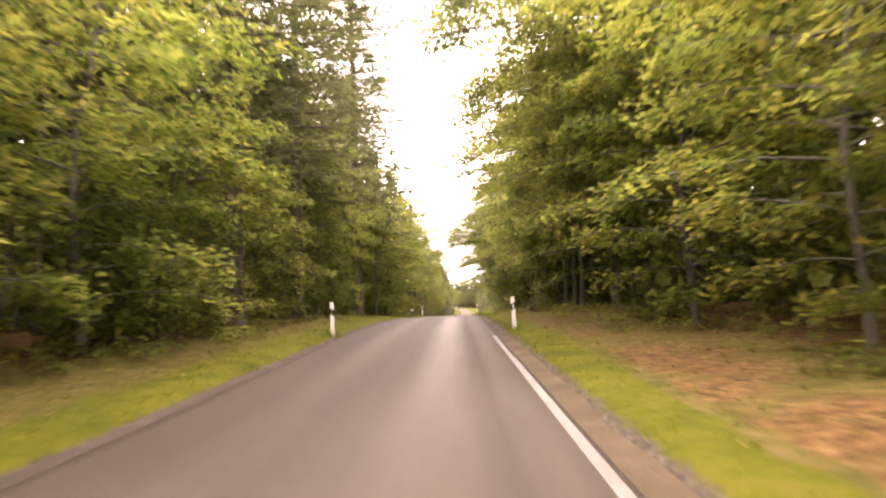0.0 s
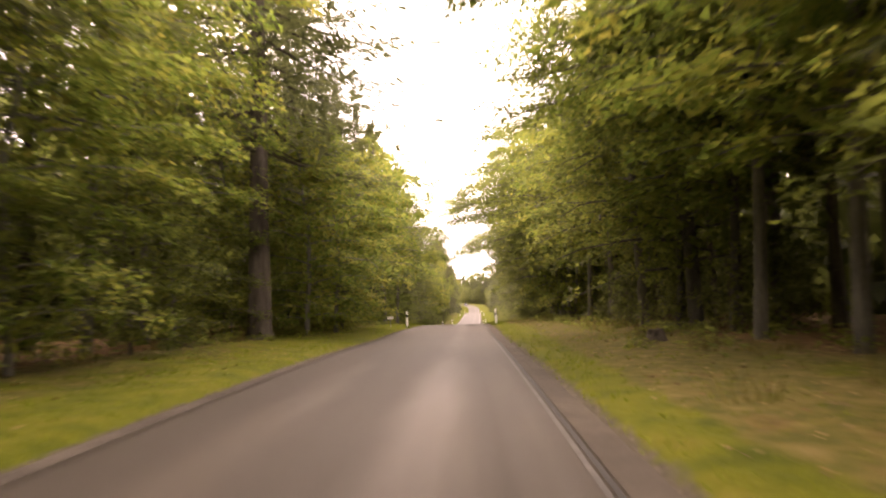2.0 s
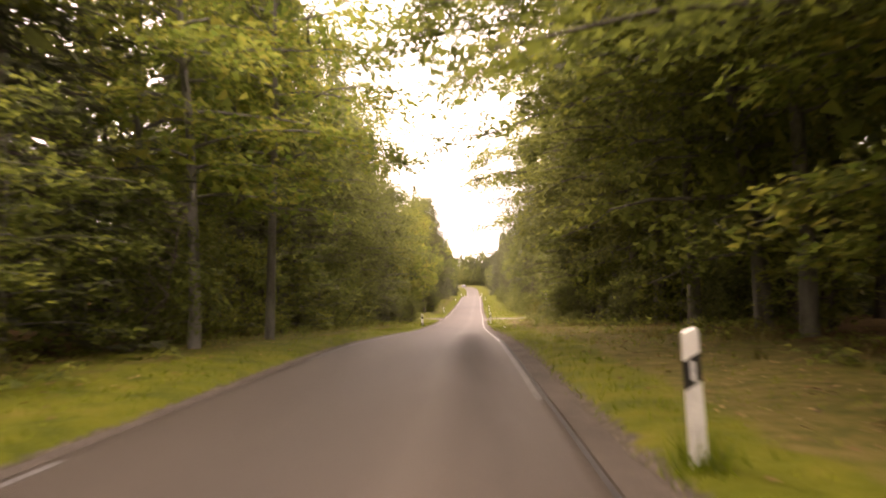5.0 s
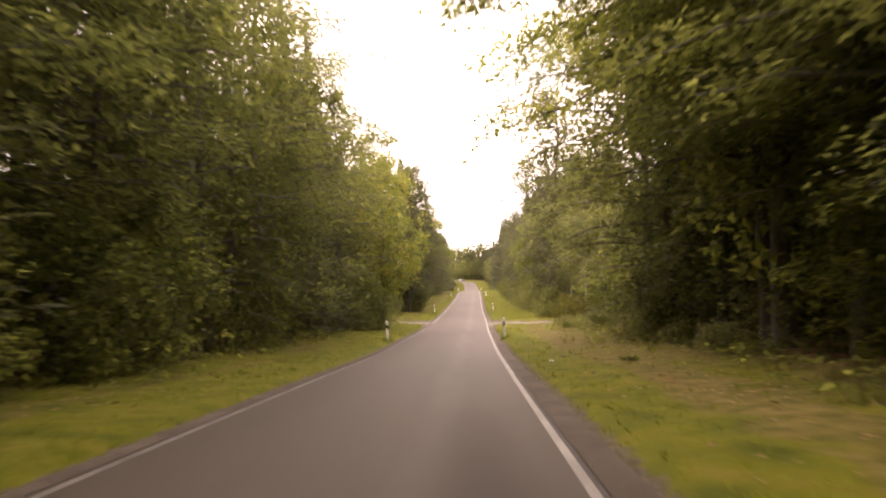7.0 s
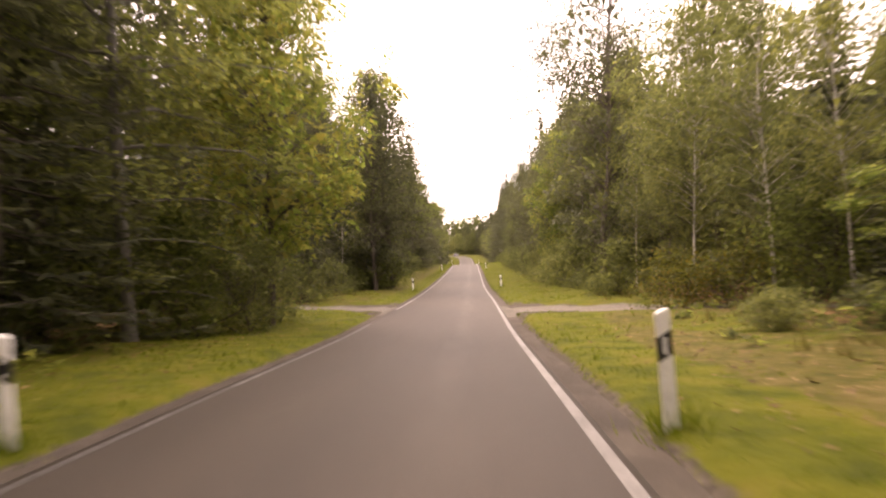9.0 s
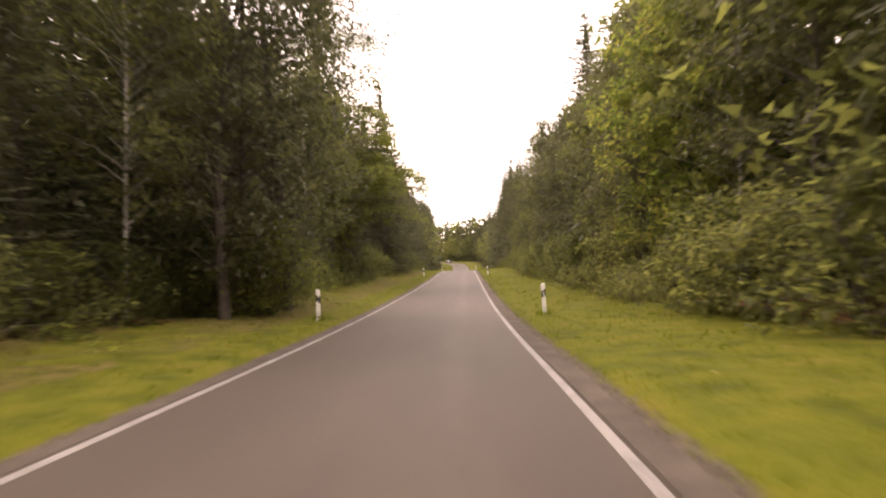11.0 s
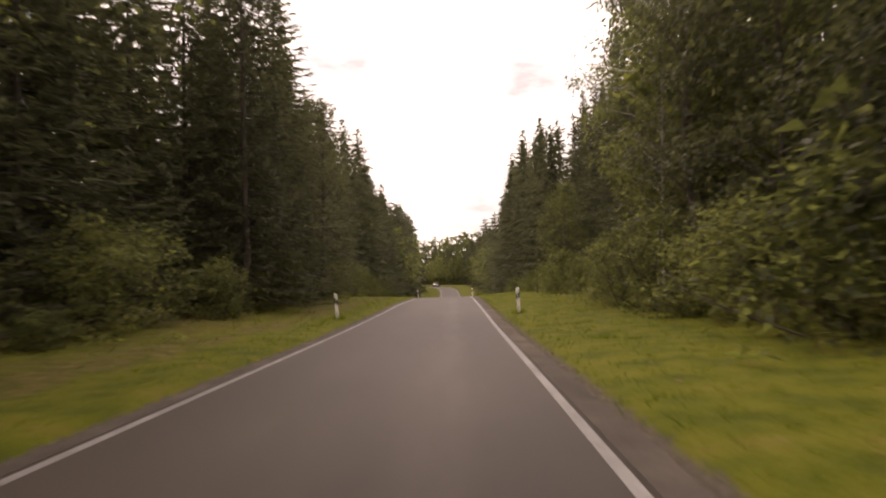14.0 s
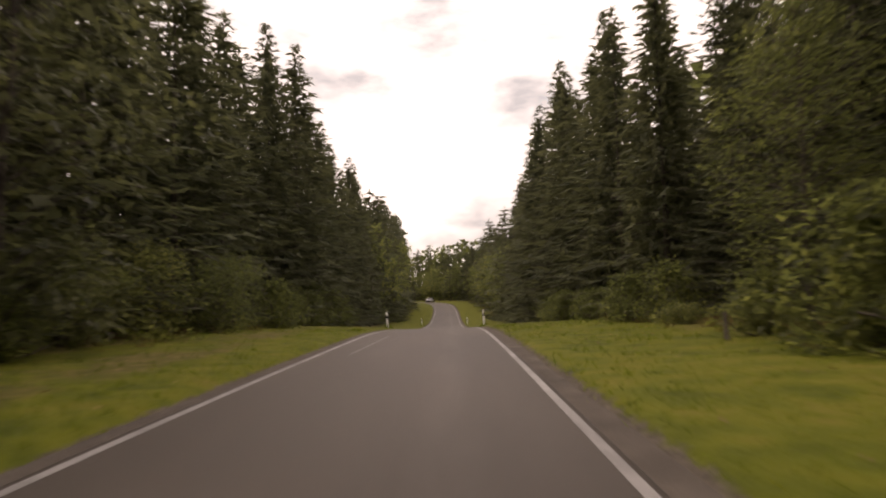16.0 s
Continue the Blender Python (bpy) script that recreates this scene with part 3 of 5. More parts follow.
def inner_leaves(rng, n, reach, z0, z1, size, sharp=False, wide=0.75):
    """Coarse leaf masses close to the stem, which close the crown to the light behind it."""
    q = rng.rand(n)
    a, r = rng.rand(n) * 2 * math.pi, reach(q) * np.sqrt(rng.rand(n))
    p = np.stack([r * np.cos(a), r * np.sin(a), z0 + (z1 - z0) * q], 1)
    ln = size * rng.uniform(0.7, 1.4, n)
    return kites(p, rng.normal(0, 1, (n, 3)) + np.array([0, 0, -0.4]), rng.normal(0, 0.7, (n, 3)) + np.array([0, 0, 0.6]), ln, ln * wide, sharp)


def beech(seed, height=17.0, radius=5.0, base=0.18, limbs=34, count=8500, leaf=0.2, bark=M_BEECH_BARK, mat=M_BEECH_LEAF, thick=0.2, shape=0.75, droop=0.18, name="beech_tree", core=900, sharp=False, low=None, loose=0.13, twigs=False):
    """Broad tree whose leaves lie in flat, tiered sprays along spreading limbs."""
    rng = np.random.RandomState(seed)
    tb = Tubes()
    at = stem(rng, tb, height * 0.95, thick, 0.9)
    hs = base + (0.97 - base) * (np.arange(limbs) + rng.rand(limbs) * 0.8) / limbs
    rel = (hs - base) / (1 - base)
    reach = radius * np.clip(np.sin(np.clip(rel * 0.86 + 0.14, 0, 1) * math.pi) ** shape, 0.12, 1) * rng.uniform(0.65, 1.1, limbs)
    if low:
        for j, (h, r) in enumerate(low):
            hs[j], reach[j] = h, r
    share = reach ** 1.6
    num = np.maximum(20, (count * share / share.sum()).astype(int))
    out = []
    for i in range(limbs):
        az = i * 2.4 + rng.uniform(-0.5, 0.5) if not low or i >= len(low) else rng.uniform(-0.55, 0.55)
        root = at(hs[i] * height * 0.95)
        d = np.array([math.cos(az), math.sin(az), 0])
        lift = rng.uniform(0.1, 0.5) + 0.6 * rel[i]
        s = np.linspace(0, 1, 6)
        path = root + np.outer(s, d) * reach[i] + np.outer(lift * s * reach[i] * 0.6 - droop * reach[i] * s ** 2.2 * 1.6, (0, 0, 1))
        path[1:, :2] += rng.normal(0, 0.05 * reach[i], (5, 2))
        tb.add(path, thick * 0.3 * (1 - s * 0.85) * (reach[i] / radius) ** 0.5 + 0.006, 4)
        n = num[i]
        # side sprays, each a flat fan of leaves
        fans = max(5, n // 30)
        t = rng.uniform(0.22, 1.0, fans)
        side = rng.choice([-1, 1], fans)
        fl = reach[i] * rng.uniform(0.12, 0.42, fans) * (1.15 - 0.55 * t) + 0.25
        origin = np.stack([np.interp(t, s, path[:, k]) for k in range(3)], 1)
        fa = az + side * rng.uniform(0.35, 1.15, fans)
        fd = np.stack([np.cos(fa), np.sin(fa), rng.uniform(-0.25, 0.2, fans)], 1)
        if twigs:
            for o, d2, l2 in zip(origin, fd, fl):
                tb.add([o, o + d2 * l2 * 0.5, o + d2 * l2 + np.array([0, 0, -0.06])], [0.011, 0.008, 0.003], 3)
        k = rng.randint(0, fans, n)
        along = rng.rand(n) ** 0.7
        sd = np.stack([-np.sin(fa[k]), np.cos(fa[k]), np.zeros(n)], 1)
        p = origin[k] + fd[k] * (fl[k] * along)[:, None] + sd * (rng.normal(0, 0.16, n) * fl[k])[:, None]
        p[:, 2] += rng.normal(0, loose, n) - (0.1 + loose) * along ** 2
        la = fa[k] + rng.normal(0, 0.9, n)
        ahead = np.stack([np.cos(la), np.sin(la), rng.normal(-0.25, 0.3, n)], 1)
        normal = np.stack([rng.normal(0, 0.45, n), rng.normal(0, 0.45, n), np.ones(n)], 1)
        ln = leaf * rng.uniform(0.65, 1.3, n)
        out.append(kites(p, ahead, normal, ln * (1.15 if sharp else 1), ln * (0.8 if sharp else 0.62), sharp))
    out.append(inner_leaves(rng, core, lambda q: radius * 0.5 * np.sin(np.clip(q * 0.86 + 0.14, 0, 1) * math.pi), base * height, height * 0.92, leaf * 1.9, sharp))
    return finish(name, tb, np.concatenate(out), bark, mat, "", "")


def clumped(seed, height=15.0, radius=3.2, base=0.2, clumps=110, count=6500, leaf=0.18, thick=0.16, bark=M_BARK, mat=M_DARK_LEAF, puff=0.55, name="broadleaf_tree", hang=0.0, stems=1, top=0.96, core=300, sharp=False):
    """Tree of many ragged leaf clumps held on limbs; with several stems and a low base it is a bush."""
    rng = np.random.RandomState(seed)
    tb = Tubes()
    ats = []
    for q in range(stems):
        sub = Tubes() if q else tb
        a = stem(rng, sub, height * (0.93 if not q else rng.uniform(0.5, 0.85)), thick * (1 if not q else 0.7), 0.8 if stems == 1 else 2.2, 7 if stems == 1 else 5, 7)
        if q:
            ang, lean = q * 2.2, radius * 0.45
            o = len(tb.v)
            tb.v += [v + np.array([math.cos(ang), math.sin(ang), 0]) * (0.12 + lean * max(0, v[2]) / height) for v in sub.v]
            tb.f += [tuple(o + i for i in f) for f in sub.f]
        ats.append(a)
    rel = rng.rand(clumps) ** 0.85
    prof = np.clip(np.sin(np.clip(rel * 0.88 + 0.12, 0, 1) * math.pi) ** 0.6, 0.1, 1)
    az = rng.rand(clumps) * 2 * math.pi
    rad = radius * prof * np.sqrt(rng.uniform(0.12, 1.0, clumps)) * rng.uniform(0.75, 1.2, clumps)
    z = height * (base + (top - base) * rel)
    cen = np.stack([rad * np.cos(az), rad * np.sin(az), z], 1)
    for c in cen:
        foot = ats[0](min(max(c[2] - 0.5 * math.hypot(c[0], c[1]) - 0.2, 0.1), height * 0.9))
        mid = (foot + c) / 2 + np.array([0, 0, 0.12 * math.hypot(c[0], c[1])])
        tb.add([foot, mid, c], [thick * 0.22, thick * 0.13, 0.008], 3)
    k = rng.randint(0, clumps, count)
    size = puff * rng.uniform(0.6, 1.5, clumps)
    v = rng.normal(0, 1, (count, 3)) * np.array([1, 1, 0.62])
    v /= np.linalg.norm(v, axis=1, keepdims=True) ** 0.45 + 1e-6
    p = cen[k] + v * size[k][:, None] * 0.75
    p[:, 2] = np.maximum(p[:, 2], 0.06)
    ahead = v + rng.normal(0, 0.7, (count, 3)) + np.array([0, 0, -0.35 - hang])
    normal = rng.normal(0, 0.6, (count, 3)) + np.array([0, 0, 1.0])
    ln = leaf * rng.uniform(0.6, 1.35, count)
    pieces = [kites(p, ahead, normal, ln * (1.15 if sharp else 1), ln * (0.7 if sharp else 0.6), sharp), inner_leaves(rng, core, lambda q: radius * 0.55 * np.sin(np.clip(q * 0.88 + 0.12, 0, 1) * math.pi) ** 0.6, height * base, height * 0.9, max(leaf * 1.7, radius * 0.1), sharp)]
    return finish(name, tb, np.concatenate(pieces), bark, mat, "", "")


def spruce(seed, height=18.0, radius=2.7, base=0.02, step=0.42, per=7, twigs=13, mat=M_NEEDLE, thick=0.17, size=1.0, name="spruce_tree", droop=0.28, core=1300, wide=0.5, boughs=True, taper=0.92, inner=0.6, spread=0.0):
    """Conifer with whorls of drooping boughs, each a ragged fan of needle twigs."""
    rng = np.random.RandomState(seed)
    tb = Tubes()
    at = stem(rng, tb, height, thick, 0.25, 8, 7, 0.05)
    out = []
    z = height * base + 0.4
    while z < height - 0.3:
        rel = z / height
        r = radius * (1 - rel) ** taper * (0.8 + 0.2 * min(1, rel * 6)) + 0.12
        root = at(z)
        n = per if rel < 0.8 else 6
        for b in range(n):
            az = rng.rand() * 0.8 + 2 * math.pi * b / n
            ln = r * rng.uniform(0.6, 1.22)
            d = np.array([math.cos(az), math.sin(az), 0])
            tilt = 0.75 * max(0, rel - 0.55) - droop * (1 - rel)
            s = np.linspace(0, 1, 4)
            path = root + np.array([0, 0, rng.uniform(-0.2, 0.2)]) + np.outer(s * ln, d) + np.outer(tilt * s * ln + 0.16 * ln * s ** 3, (0, 0, 1))
            if boughs and ln > 1.5 and b % 3 == 0:
                tb.add(path, 0.022 * (1 - 0.85 * s) * (ln / 2 + 0.4), 3)
            m = max(5, int(twigs * (0.3 + 0.7 * ln / radius)))
            t = rng.uniform(0.15, 1.0, m) ** 0.75
            p = np.stack([np.interp(t, s, path[:, k]) for k in range(3)], 1)
            p = p + np.outer(rng.normal(0, spread, m) * ln * (1.1 - 0.8 * t), (-d[1], d[0], 0)) - np.outer(rng.uniform(0, 1.2 * spread, m), (0, 0, 1))
            ta = az + rng.choice([-1, 1], m) * rng.uniform(0.1, 1.0, m) * (1.15 - 0.75 * t)
            ahead = np.stack([np.cos(ta), np.sin(ta), rng.uniform(-0.5, 0.12, m)], 1)
            normal = np.stack([rng.normal(0, 0.35, m), rng.normal(0, 0.35, m), np.ones(m)], 1)
            tl = size * rng.uniform(0.45, 0.85, m) * (0.6 + 0.4 * (1 - t)) * (0.4 + 0.6 * min(1, ln / 1.3))
            out.append(kites(p, ahead, normal, tl * 1.2, tl * wide, True))
        z += step * rng.uniform(0.75, 1.2) * (1 if rel < 0.8 else 0.7)
    tip = at(height - 0.2)
    m = 14
    a = rng.rand(m) * 6.28
    out.append(kites(np.repeat([tip], m, 0) - np.outer(rng.rand(m) * 0.6, (0, 0, 1)), np.stack([np.cos(a), np.sin(a), np.full(m, 1.6)], 1), np.stack([-np.sin(a), np.cos(a), np.zeros(m)], 1), np.full(m, 0.35), np.full(m, 0.09), True))
    out.append(inner_leaves(rng, core, lambda q: radius * 0.7 * (1 - q), height * base + 0.3, height * 0.93, inner, True, 0.3))
    return finish(name, tb, np.concatenate(out), M_BARK, mat, "", "")


# ---------------------------------------------------------------- tree models
MODELS, USED = {}, set()


def model(key, ob, label):
    tagged(ob, label, "tree" if "bush" not in ob.name and "shrub" not in ob.name else "bush", "trees of the roadside wood")
    MODELS[key] = ob


model("beech_a", beech(1, 19.5, 6.8, 0.1, 50, 17000, 0.155, thick=0.24, core=1500, sharp=True), "tall beech with tiered green leaf sprays over the verge")
model("beech_b", beech(2, 17.5, 6.0, 0.12, 46, 15000, 0.15, core=1400, sharp=True), "spreading beech with yellowish green leaves at the wood's edge")
model("beech_low", beech(23, 19.0, 6.0, 0.1, 46, 32000, 0.16, core=1400, low=[(0.43, 7.6), (0.49, 8.4), (0.55, 8.3), (0.6, 8.6), (0.66, 7.6), (0.72, 7.0), (0.78, 6.4), (0.84, 5.8), (0.9, 5.2)], sharp=True, loose=0.2, twigs=True), "beech with a long low limb reaching over the road")
model("beech_road", beech(24, 18.5, 5.6, 0.12, 48, 19000, 0.145, thick=0.22, core=1500, low=[(0.28, 7.2), (0.36, 8.0), (0.44, 7.4), (0.52, 8.4), (0.6, 7.8), (0.68, 7.4), (0.76, 6.6), (0.84, 5.4)], sharp=True, loose=0.2), "beech whose limbs spread out over the road")
model("beech_c", beech(3, 20.0, 5.6, 0.28, 36, 6800, 0.28, mat=M_DARK_LEAF, core=1200, sharp=True), "dark green beech with a bare lower trunk in the wood")
model("beech_dark", beech(27, 19.5, 5.6, 0.05, 56, 24000, 0.135, mat=M_DARK_LEAF, core=1600, sharp=True, loose=0.24), "broad dark green beech leafy down to the verge")
model("beech_edge", beech(37, 19.5, 5.2, 0.17, 48, 21000, 0.135, mat=M_DARK_LEAF, thick=0.25, core=1500, sharp=True, loose=0.24), "dark green beech with its trunk showing over the verge")
# both bright beeches get their sunlit look from a lighter leaf colour
model("bright_beech", beech(28, 10.5, 4.2, 0.06, 38, 12500, 0.14, mat=M_MAPLE_SUNLIT_LEAF, thick=0.11, core=600, sharp=True), "young beech by the road, its leaves coloured a sunlit yellow-green")
model("bright_tall", beech(36, 14.0, 4.8, 0.25, 38, 13000, 0.15, mat=M_MAPLE_SUNLIT_LEAF, thick=0.14, core=500, sharp=True), "slender beech with a high yellow-green crown by the road")
model("young_beech", beech(4, 6.5, 2.8, 0.05, 26, 4600, 0.13, thick=0.06, shape=0.6, core=350, sharp=True), "young beech with bright green leaves under taller trees")
model("high_tree", clumped(5, 20.0, 4.4, 0.4, 60, 2300, 0.44, 0.2, puff=0.8, sharp=True), "tall slender tree with a high dark crown in the wood")
model("back_tree", clumped(6, 18.0, 4.8, 0.06, 70, 2700, 0.49, 0.18, puff=0.9, sharp=True), "dark leafy tree standing deeper in the wood")
model("pole_tree", clumped(25, 17.0, 2.6, 0.55, 40, 1300, 0.34, 0.15, puff=0.7, sharp=True, core=120), "slender dark trunk with a small high crown in the wood")
model("maple", clumped(7, 16.0, 4.4, 0.18, 140, 15000, 0.2, 0.15, mat=M_MAPLE_SUNLIT_LEAF, puff=0.7, name="maple_tree", core=1200, sharp=True), "maple with yellow-green leaves beside the road")
model("poplar", clumped(8, 18.0, 3.6, 0.1, 150, 14000, 0.15, 0.18, mat=M_SHADED_LEAF, puff=0.7, name="poplar_tree", sharp=True), "tall dark poplar with a loose ragged crown")
model("birch", clumped(9, 15.5, 2.9, 0.22, 95, 8000, 0.14, 0.078, bark=M_BIRCH_BARK, mat=M_WILLOW_LEAF, puff=0.55, name="birch_tree", hang=0.5, sharp=True), "slender birch with white bark and small leaves")
model("alder", clumped(20, 14.5, 3.4, 0.04, 120, 9500, 0.15, 0.12, mat=M_WILLOW_LEAF, puff=0.7, name="alder_tree", sharp=True), "leafy grey-green alder at the wood's edge")
model("alder_dark", clumped(26, 15.5, 3.6, 0.04, 120, 8600, 0.165, 0.13, mat=M_SHADED_LEAF, puff=0.7, name="alder_tree", sharp=True), "dark green alder crowded at the wood's edge")
model("alder_far", clumped(30, 14.5, 4.0, 0.03, 40, 1300, 0.45, 0.13, mat=M_WILLOW_LEAF, puff=0.9, name="alder_tree", sharp=True, core=150), "grey-green leafy tree far along the road")
model("spruce_a", spruce(10, 20.5, 4.5, per=9, step=0.62, twigs=18, size=1.5, core=900, wide=0.34), "tall dark spruce with drooping boughs in a dense row")
model("spruce_b", spruce(11, 18.0, 4.1, per=9, step=0.6, twigs=17, size=1.45, core=900, wide=0.34), "dark pointed spruce in a dense row")
model("spruce_near", spruce(31, 20.0, 4.4, per=10, step=0.47, twigs=42, size=0.7, core=1900, wide=0.3, inner=0.36), "tall dark spruce with fine drooping boughs by the verge")
model("spruce_back", spruce(12, 19.5, 4.2, step=0.95, per=8, twigs=12, size=2.0, core=450, boughs=False), "dark spruce in the second row of the wood")
model("spruce_far", spruce(29, 19.5, 4.4, step=1.1, per=7, twigs=8, size=2.4, core=260, boughs=False), "dark spruce far along the road")
model("old_spruce", spruce(13, 26.0, 7.0, base=0.24, thick=0.4, twigs=105, step=0.7, per=8, size=0.72, mat=M_FIR, core=900, taper=0.42, wide=0.3, spread=0.13), "old conifer with a thick bare trunk and high boughs")
model("young_fir", spruce(14, 7.0, 2.0, step=0.3, mat=M_FIR, thick=0.07, size=0.8, name="young_fir_tree"), "young grey-green fir at the wood's edge")
model("willow", clumped(15, 3.6, 1.9, 0.03, 56, 2900, 0.13, 0.04, mat=M_WILLOW_LEAF, puff=0.5, name="willow_shrub", stems=5, sharp=True, core=150), "grey-green willow shrub at the edge of the verge")
model("hazel", clumped(16, 4.6, 2.2, 0.03, 64, 4200, 0.14, 0.05, mat=M_BEECH_LEAF, puff=0.6, name="hazel_bush", stems=5, sharp=True, core=200), "leafy hazel bush at the edge of the wood")
model("bramble", clumped(17, 1.3, 1.2, 0.02, 30, 1300, 0.12, 0.02, mat=M_WILLOW_LEAF, puff=0.4, name="bramble_bush", stems=4, sharp=True, core=80), "low tangled bramble bush beside the grass")
model("rusty", clumped(18, 2.4, 2.0, 0.03, 50, 3000, 0.14, 0.03, mat=M_RUST_LEAF, puff=0.5, name="hawthorn_bush", stems=4, core=150), "rounded hawthorn bush with rusty yellow leaves")
model("dark_bush", clumped(19, 3.0, 2.0, 0.02, 44, 2400, 0.16, 0.05, mat=M_DARK_LEAF, puff=0.6, name="elder_bush", stems=4, sharp=True, core=150), "dark green elder bush under the trees")


def grow(key, x, y, scale=1.0, turn=None):
    rng = np.random.RandomState(int(abs(x) * 370 + abs(y) * 110))
    ob = MODELS[key]
    turn = rng.uniform(0, 360) if turn is None else turn
    if key in USED:
        ob = copy_thing(ob, Matrix.Identity(4))
    USED.add(key)
    ob.location = (x, y, float(ground_z(x, y)) - 0.05)
    ob.rotation_euler = (0, 0, radians(turn))
    ob.scale = (scale * rng.uniform(0.92, 1.08), scale * rng.uniform(0.92, 1.08), scale * rng.uniform(0.94, 1.06))
    return ob


def row(side, y0, y1, gap, off, jitter, keys, size=(0.85, 1.15), facing=False):
    """Trees along one side of the road, off metres from the edge line; facing turns their long limbs to the road."""
    rng = np.random.RandomState(int(abs(y0) * 7 + off * 130 + (5000 if side > 0 else 0)))
    y = y0
    while y < y1:
        o = off + rng.uniform(-jitter, jitter)
        x = float(line_r(y)) + o if side > 0 else float(line_l(y)) - o
        turn = (180 if side > 0 else 0) + rng.uniform(-35, 35) if facing else None
        grow(keys[rng.randint(len(keys))], x, y, rng.uniform(*size), turn)
        y += gap * rng.uniform(0.7, 1.3)


R, L = 1, -1
# right-hand side
row(R, -8, 11, 5.6, 6.8, 0.6, ["beech_road", "beech_a", "beech_road"], (0.88, 1.08), True)
row(R, 31, 40, 5.6, 6.8, 0.6, ["beech_road", "beech_a", "beech_road"], (0.88, 1.08), True)
row(R, 55, 62, 5.6, 6.8, 0.6, ["beech_road", "beech_a"], (0.88, 1.08), True)
for x, y, s in ((5.9, 40.5, 1.0), (6.2, 44.5, 1.1), (6.2, 48.5, 1.15)):
    grow("bright_tall", x, y, s)
grow("bright_tall", 7.0, 52.0, 1.05)
row(R, 81, 92, 5.6, 6.8, 0.6, ["beech_road", "beech_a"], (0.88, 1.08), True)
for x, y, s in ((6.7, 67.0, 1.05), (6.5, 72.5, 1.1)):
    grow("bright_tall", x, y, s)
grow("bright_beech", 6.6, 78.5, 1.12)
for x, y, s in ((9.6, 65.0, 0.95), (9.3, 70.5, 1.0), (9.8, 76.5, 0.95)):
    grow("beech_b", x, y, s)
grow("beech_a", 9.2, 20.5, 0.95)
row(R, -12, 120, 6.0, 10.8, 1.5, ["high_tree", "beech_c", "high_tree"])
row(R, -12, 140, 12.0, 15.0, 2.5, ["high_tree", "back_tree"])
row(R, 8, 128, 3.6, 9.0, 1.4, ["pole_tree"], (0.85, 1.15))
row(L, 8, 60, 4.5, 9.0, 1.2, ["pole_tree"], (0.85, 1.15))
row(R, 0, 110, 7.0, 6.8, 1.0, ["young_beech", "dark_bush"], (0.5, 0.9))
row(R, 99, 117, 4.2, 7.0, 0.5, ["beech_edge"], (0.94, 1.08))
row(R, 117, 128, 4.3, 7.1, 0.5, ["beech_dark", "beech_b"], (0.92, 1.06))
row(R, 100, 134, 4.0, 11.5, 1.0, ["back_tree"], (0.85, 1.0))
row(R, 112, 136, 4.0, 6.2, 0.6, ["dark_bush", "bramble"], (0.6, 0.9))
row(R, 140, 172, 4.2, 9.0, 1.5, ["birch", "alder", "young_fir", "alder", "birch"], (0.66, 0.86))
row(R, 138, 175, 4.6, 13.0, 1.5, ["spruce_b", "birch", "alder"], (0.62, 0.82))
row(R, 152, 231, 3.4, 5.6, 0.6, ["willow", "dark_bush", "willow", "bramble", "dark_bush"], (0.6, 1.05))
row(R, 172, 236, 3.8, 8.0, 1.0, ["poplar", "birch", "alder_dark", "alder_dark", "spruce_near"], (0.85, 1.05))
row(R, 172, 240, 5.0, 12.0, 1.5, ["spruce_a", "back_tree"], (0.9, 1.05))
row(R, 236, 262, 4.2, 10.5, 0.7, ["spruce_near"], (0.68, 0.84))
row(R, 262, 275, 3.8, 8.8, 0.9, ["spruce_b"], (0.86, 0.98))
row(R, 275, 330, 3.8, 8.8, 0.9, ["spruce_a", "spruce_b"], (0.94, 1.1))
row(R, 330, 410, 4.2, 8.6, 0.9, ["spruce_far", "spruce_far", "alder_far"], (0.8, 1.02))
row(R, 410, 495, 4.4, 8.6, 0.9, ["spruce_far", "alder_far"], (0.66, 0.86))
row(R, 236, 340, 6.5, 13.2, 1.5, ["spruce_back"], (0.7, 0.84))
row(R, 340, 480, 6.5, 13.2, 1.5, ["spruce_far"], (0.8, 1.0))
row(R, 232, 290, 3.2, 6.2, 0.7, ["dark_bush", "dark_bush", "bramble"], (0.45, 0.85))
# left-hand side
row(L, -8, 9, 5.6, 6.6, 0.8, ["beech_road", "beech_a", "beech_road"], (0.85, 1.05), True)
grow("bright_beech", -8.6, 44.5, 0.85)
for x, y, s in ((-9.9, 49.0, 1.0), (-11.0, 54.0, 1.05), (-12.6, 45.0, 1.1)):
    grow("bright_tall", x, y, s)
grow("bright_beech", -9.4, 35.0, 0.75)
for x, y, s in ((-8.4, 14.5, 1.0), (-8.0, 20.0, 0.95), (-8.3, 25.0, 0.85)):
    grow("bright_beech", x, y, s)
grow("old_spruce", -8.4, 30.0, 0.95)
grow("beech_low", 7.5, 29.5, 0.95, 178)
grow("beech_low", 6.8, 86.0, 1.0, 174)
grow("beech_low", 7.8, 37.5, 1.0, 180)
grow("bright_beech", 6.5, 17.5, 0.9)
grow("bright_beech", 6.1, 24.5, 1.05)
grow("bright_tall", 6.7, 56.0, 1.0)
row(L, -12, 56, 5.6, 11.5, 2.0, ["high_tree", "beech_c", "high_tree"])
row(L, -10, 60, 4.5, 5.4, 0.8, ["young_beech", "young_beech", "hazel"], (0.7, 1.1))
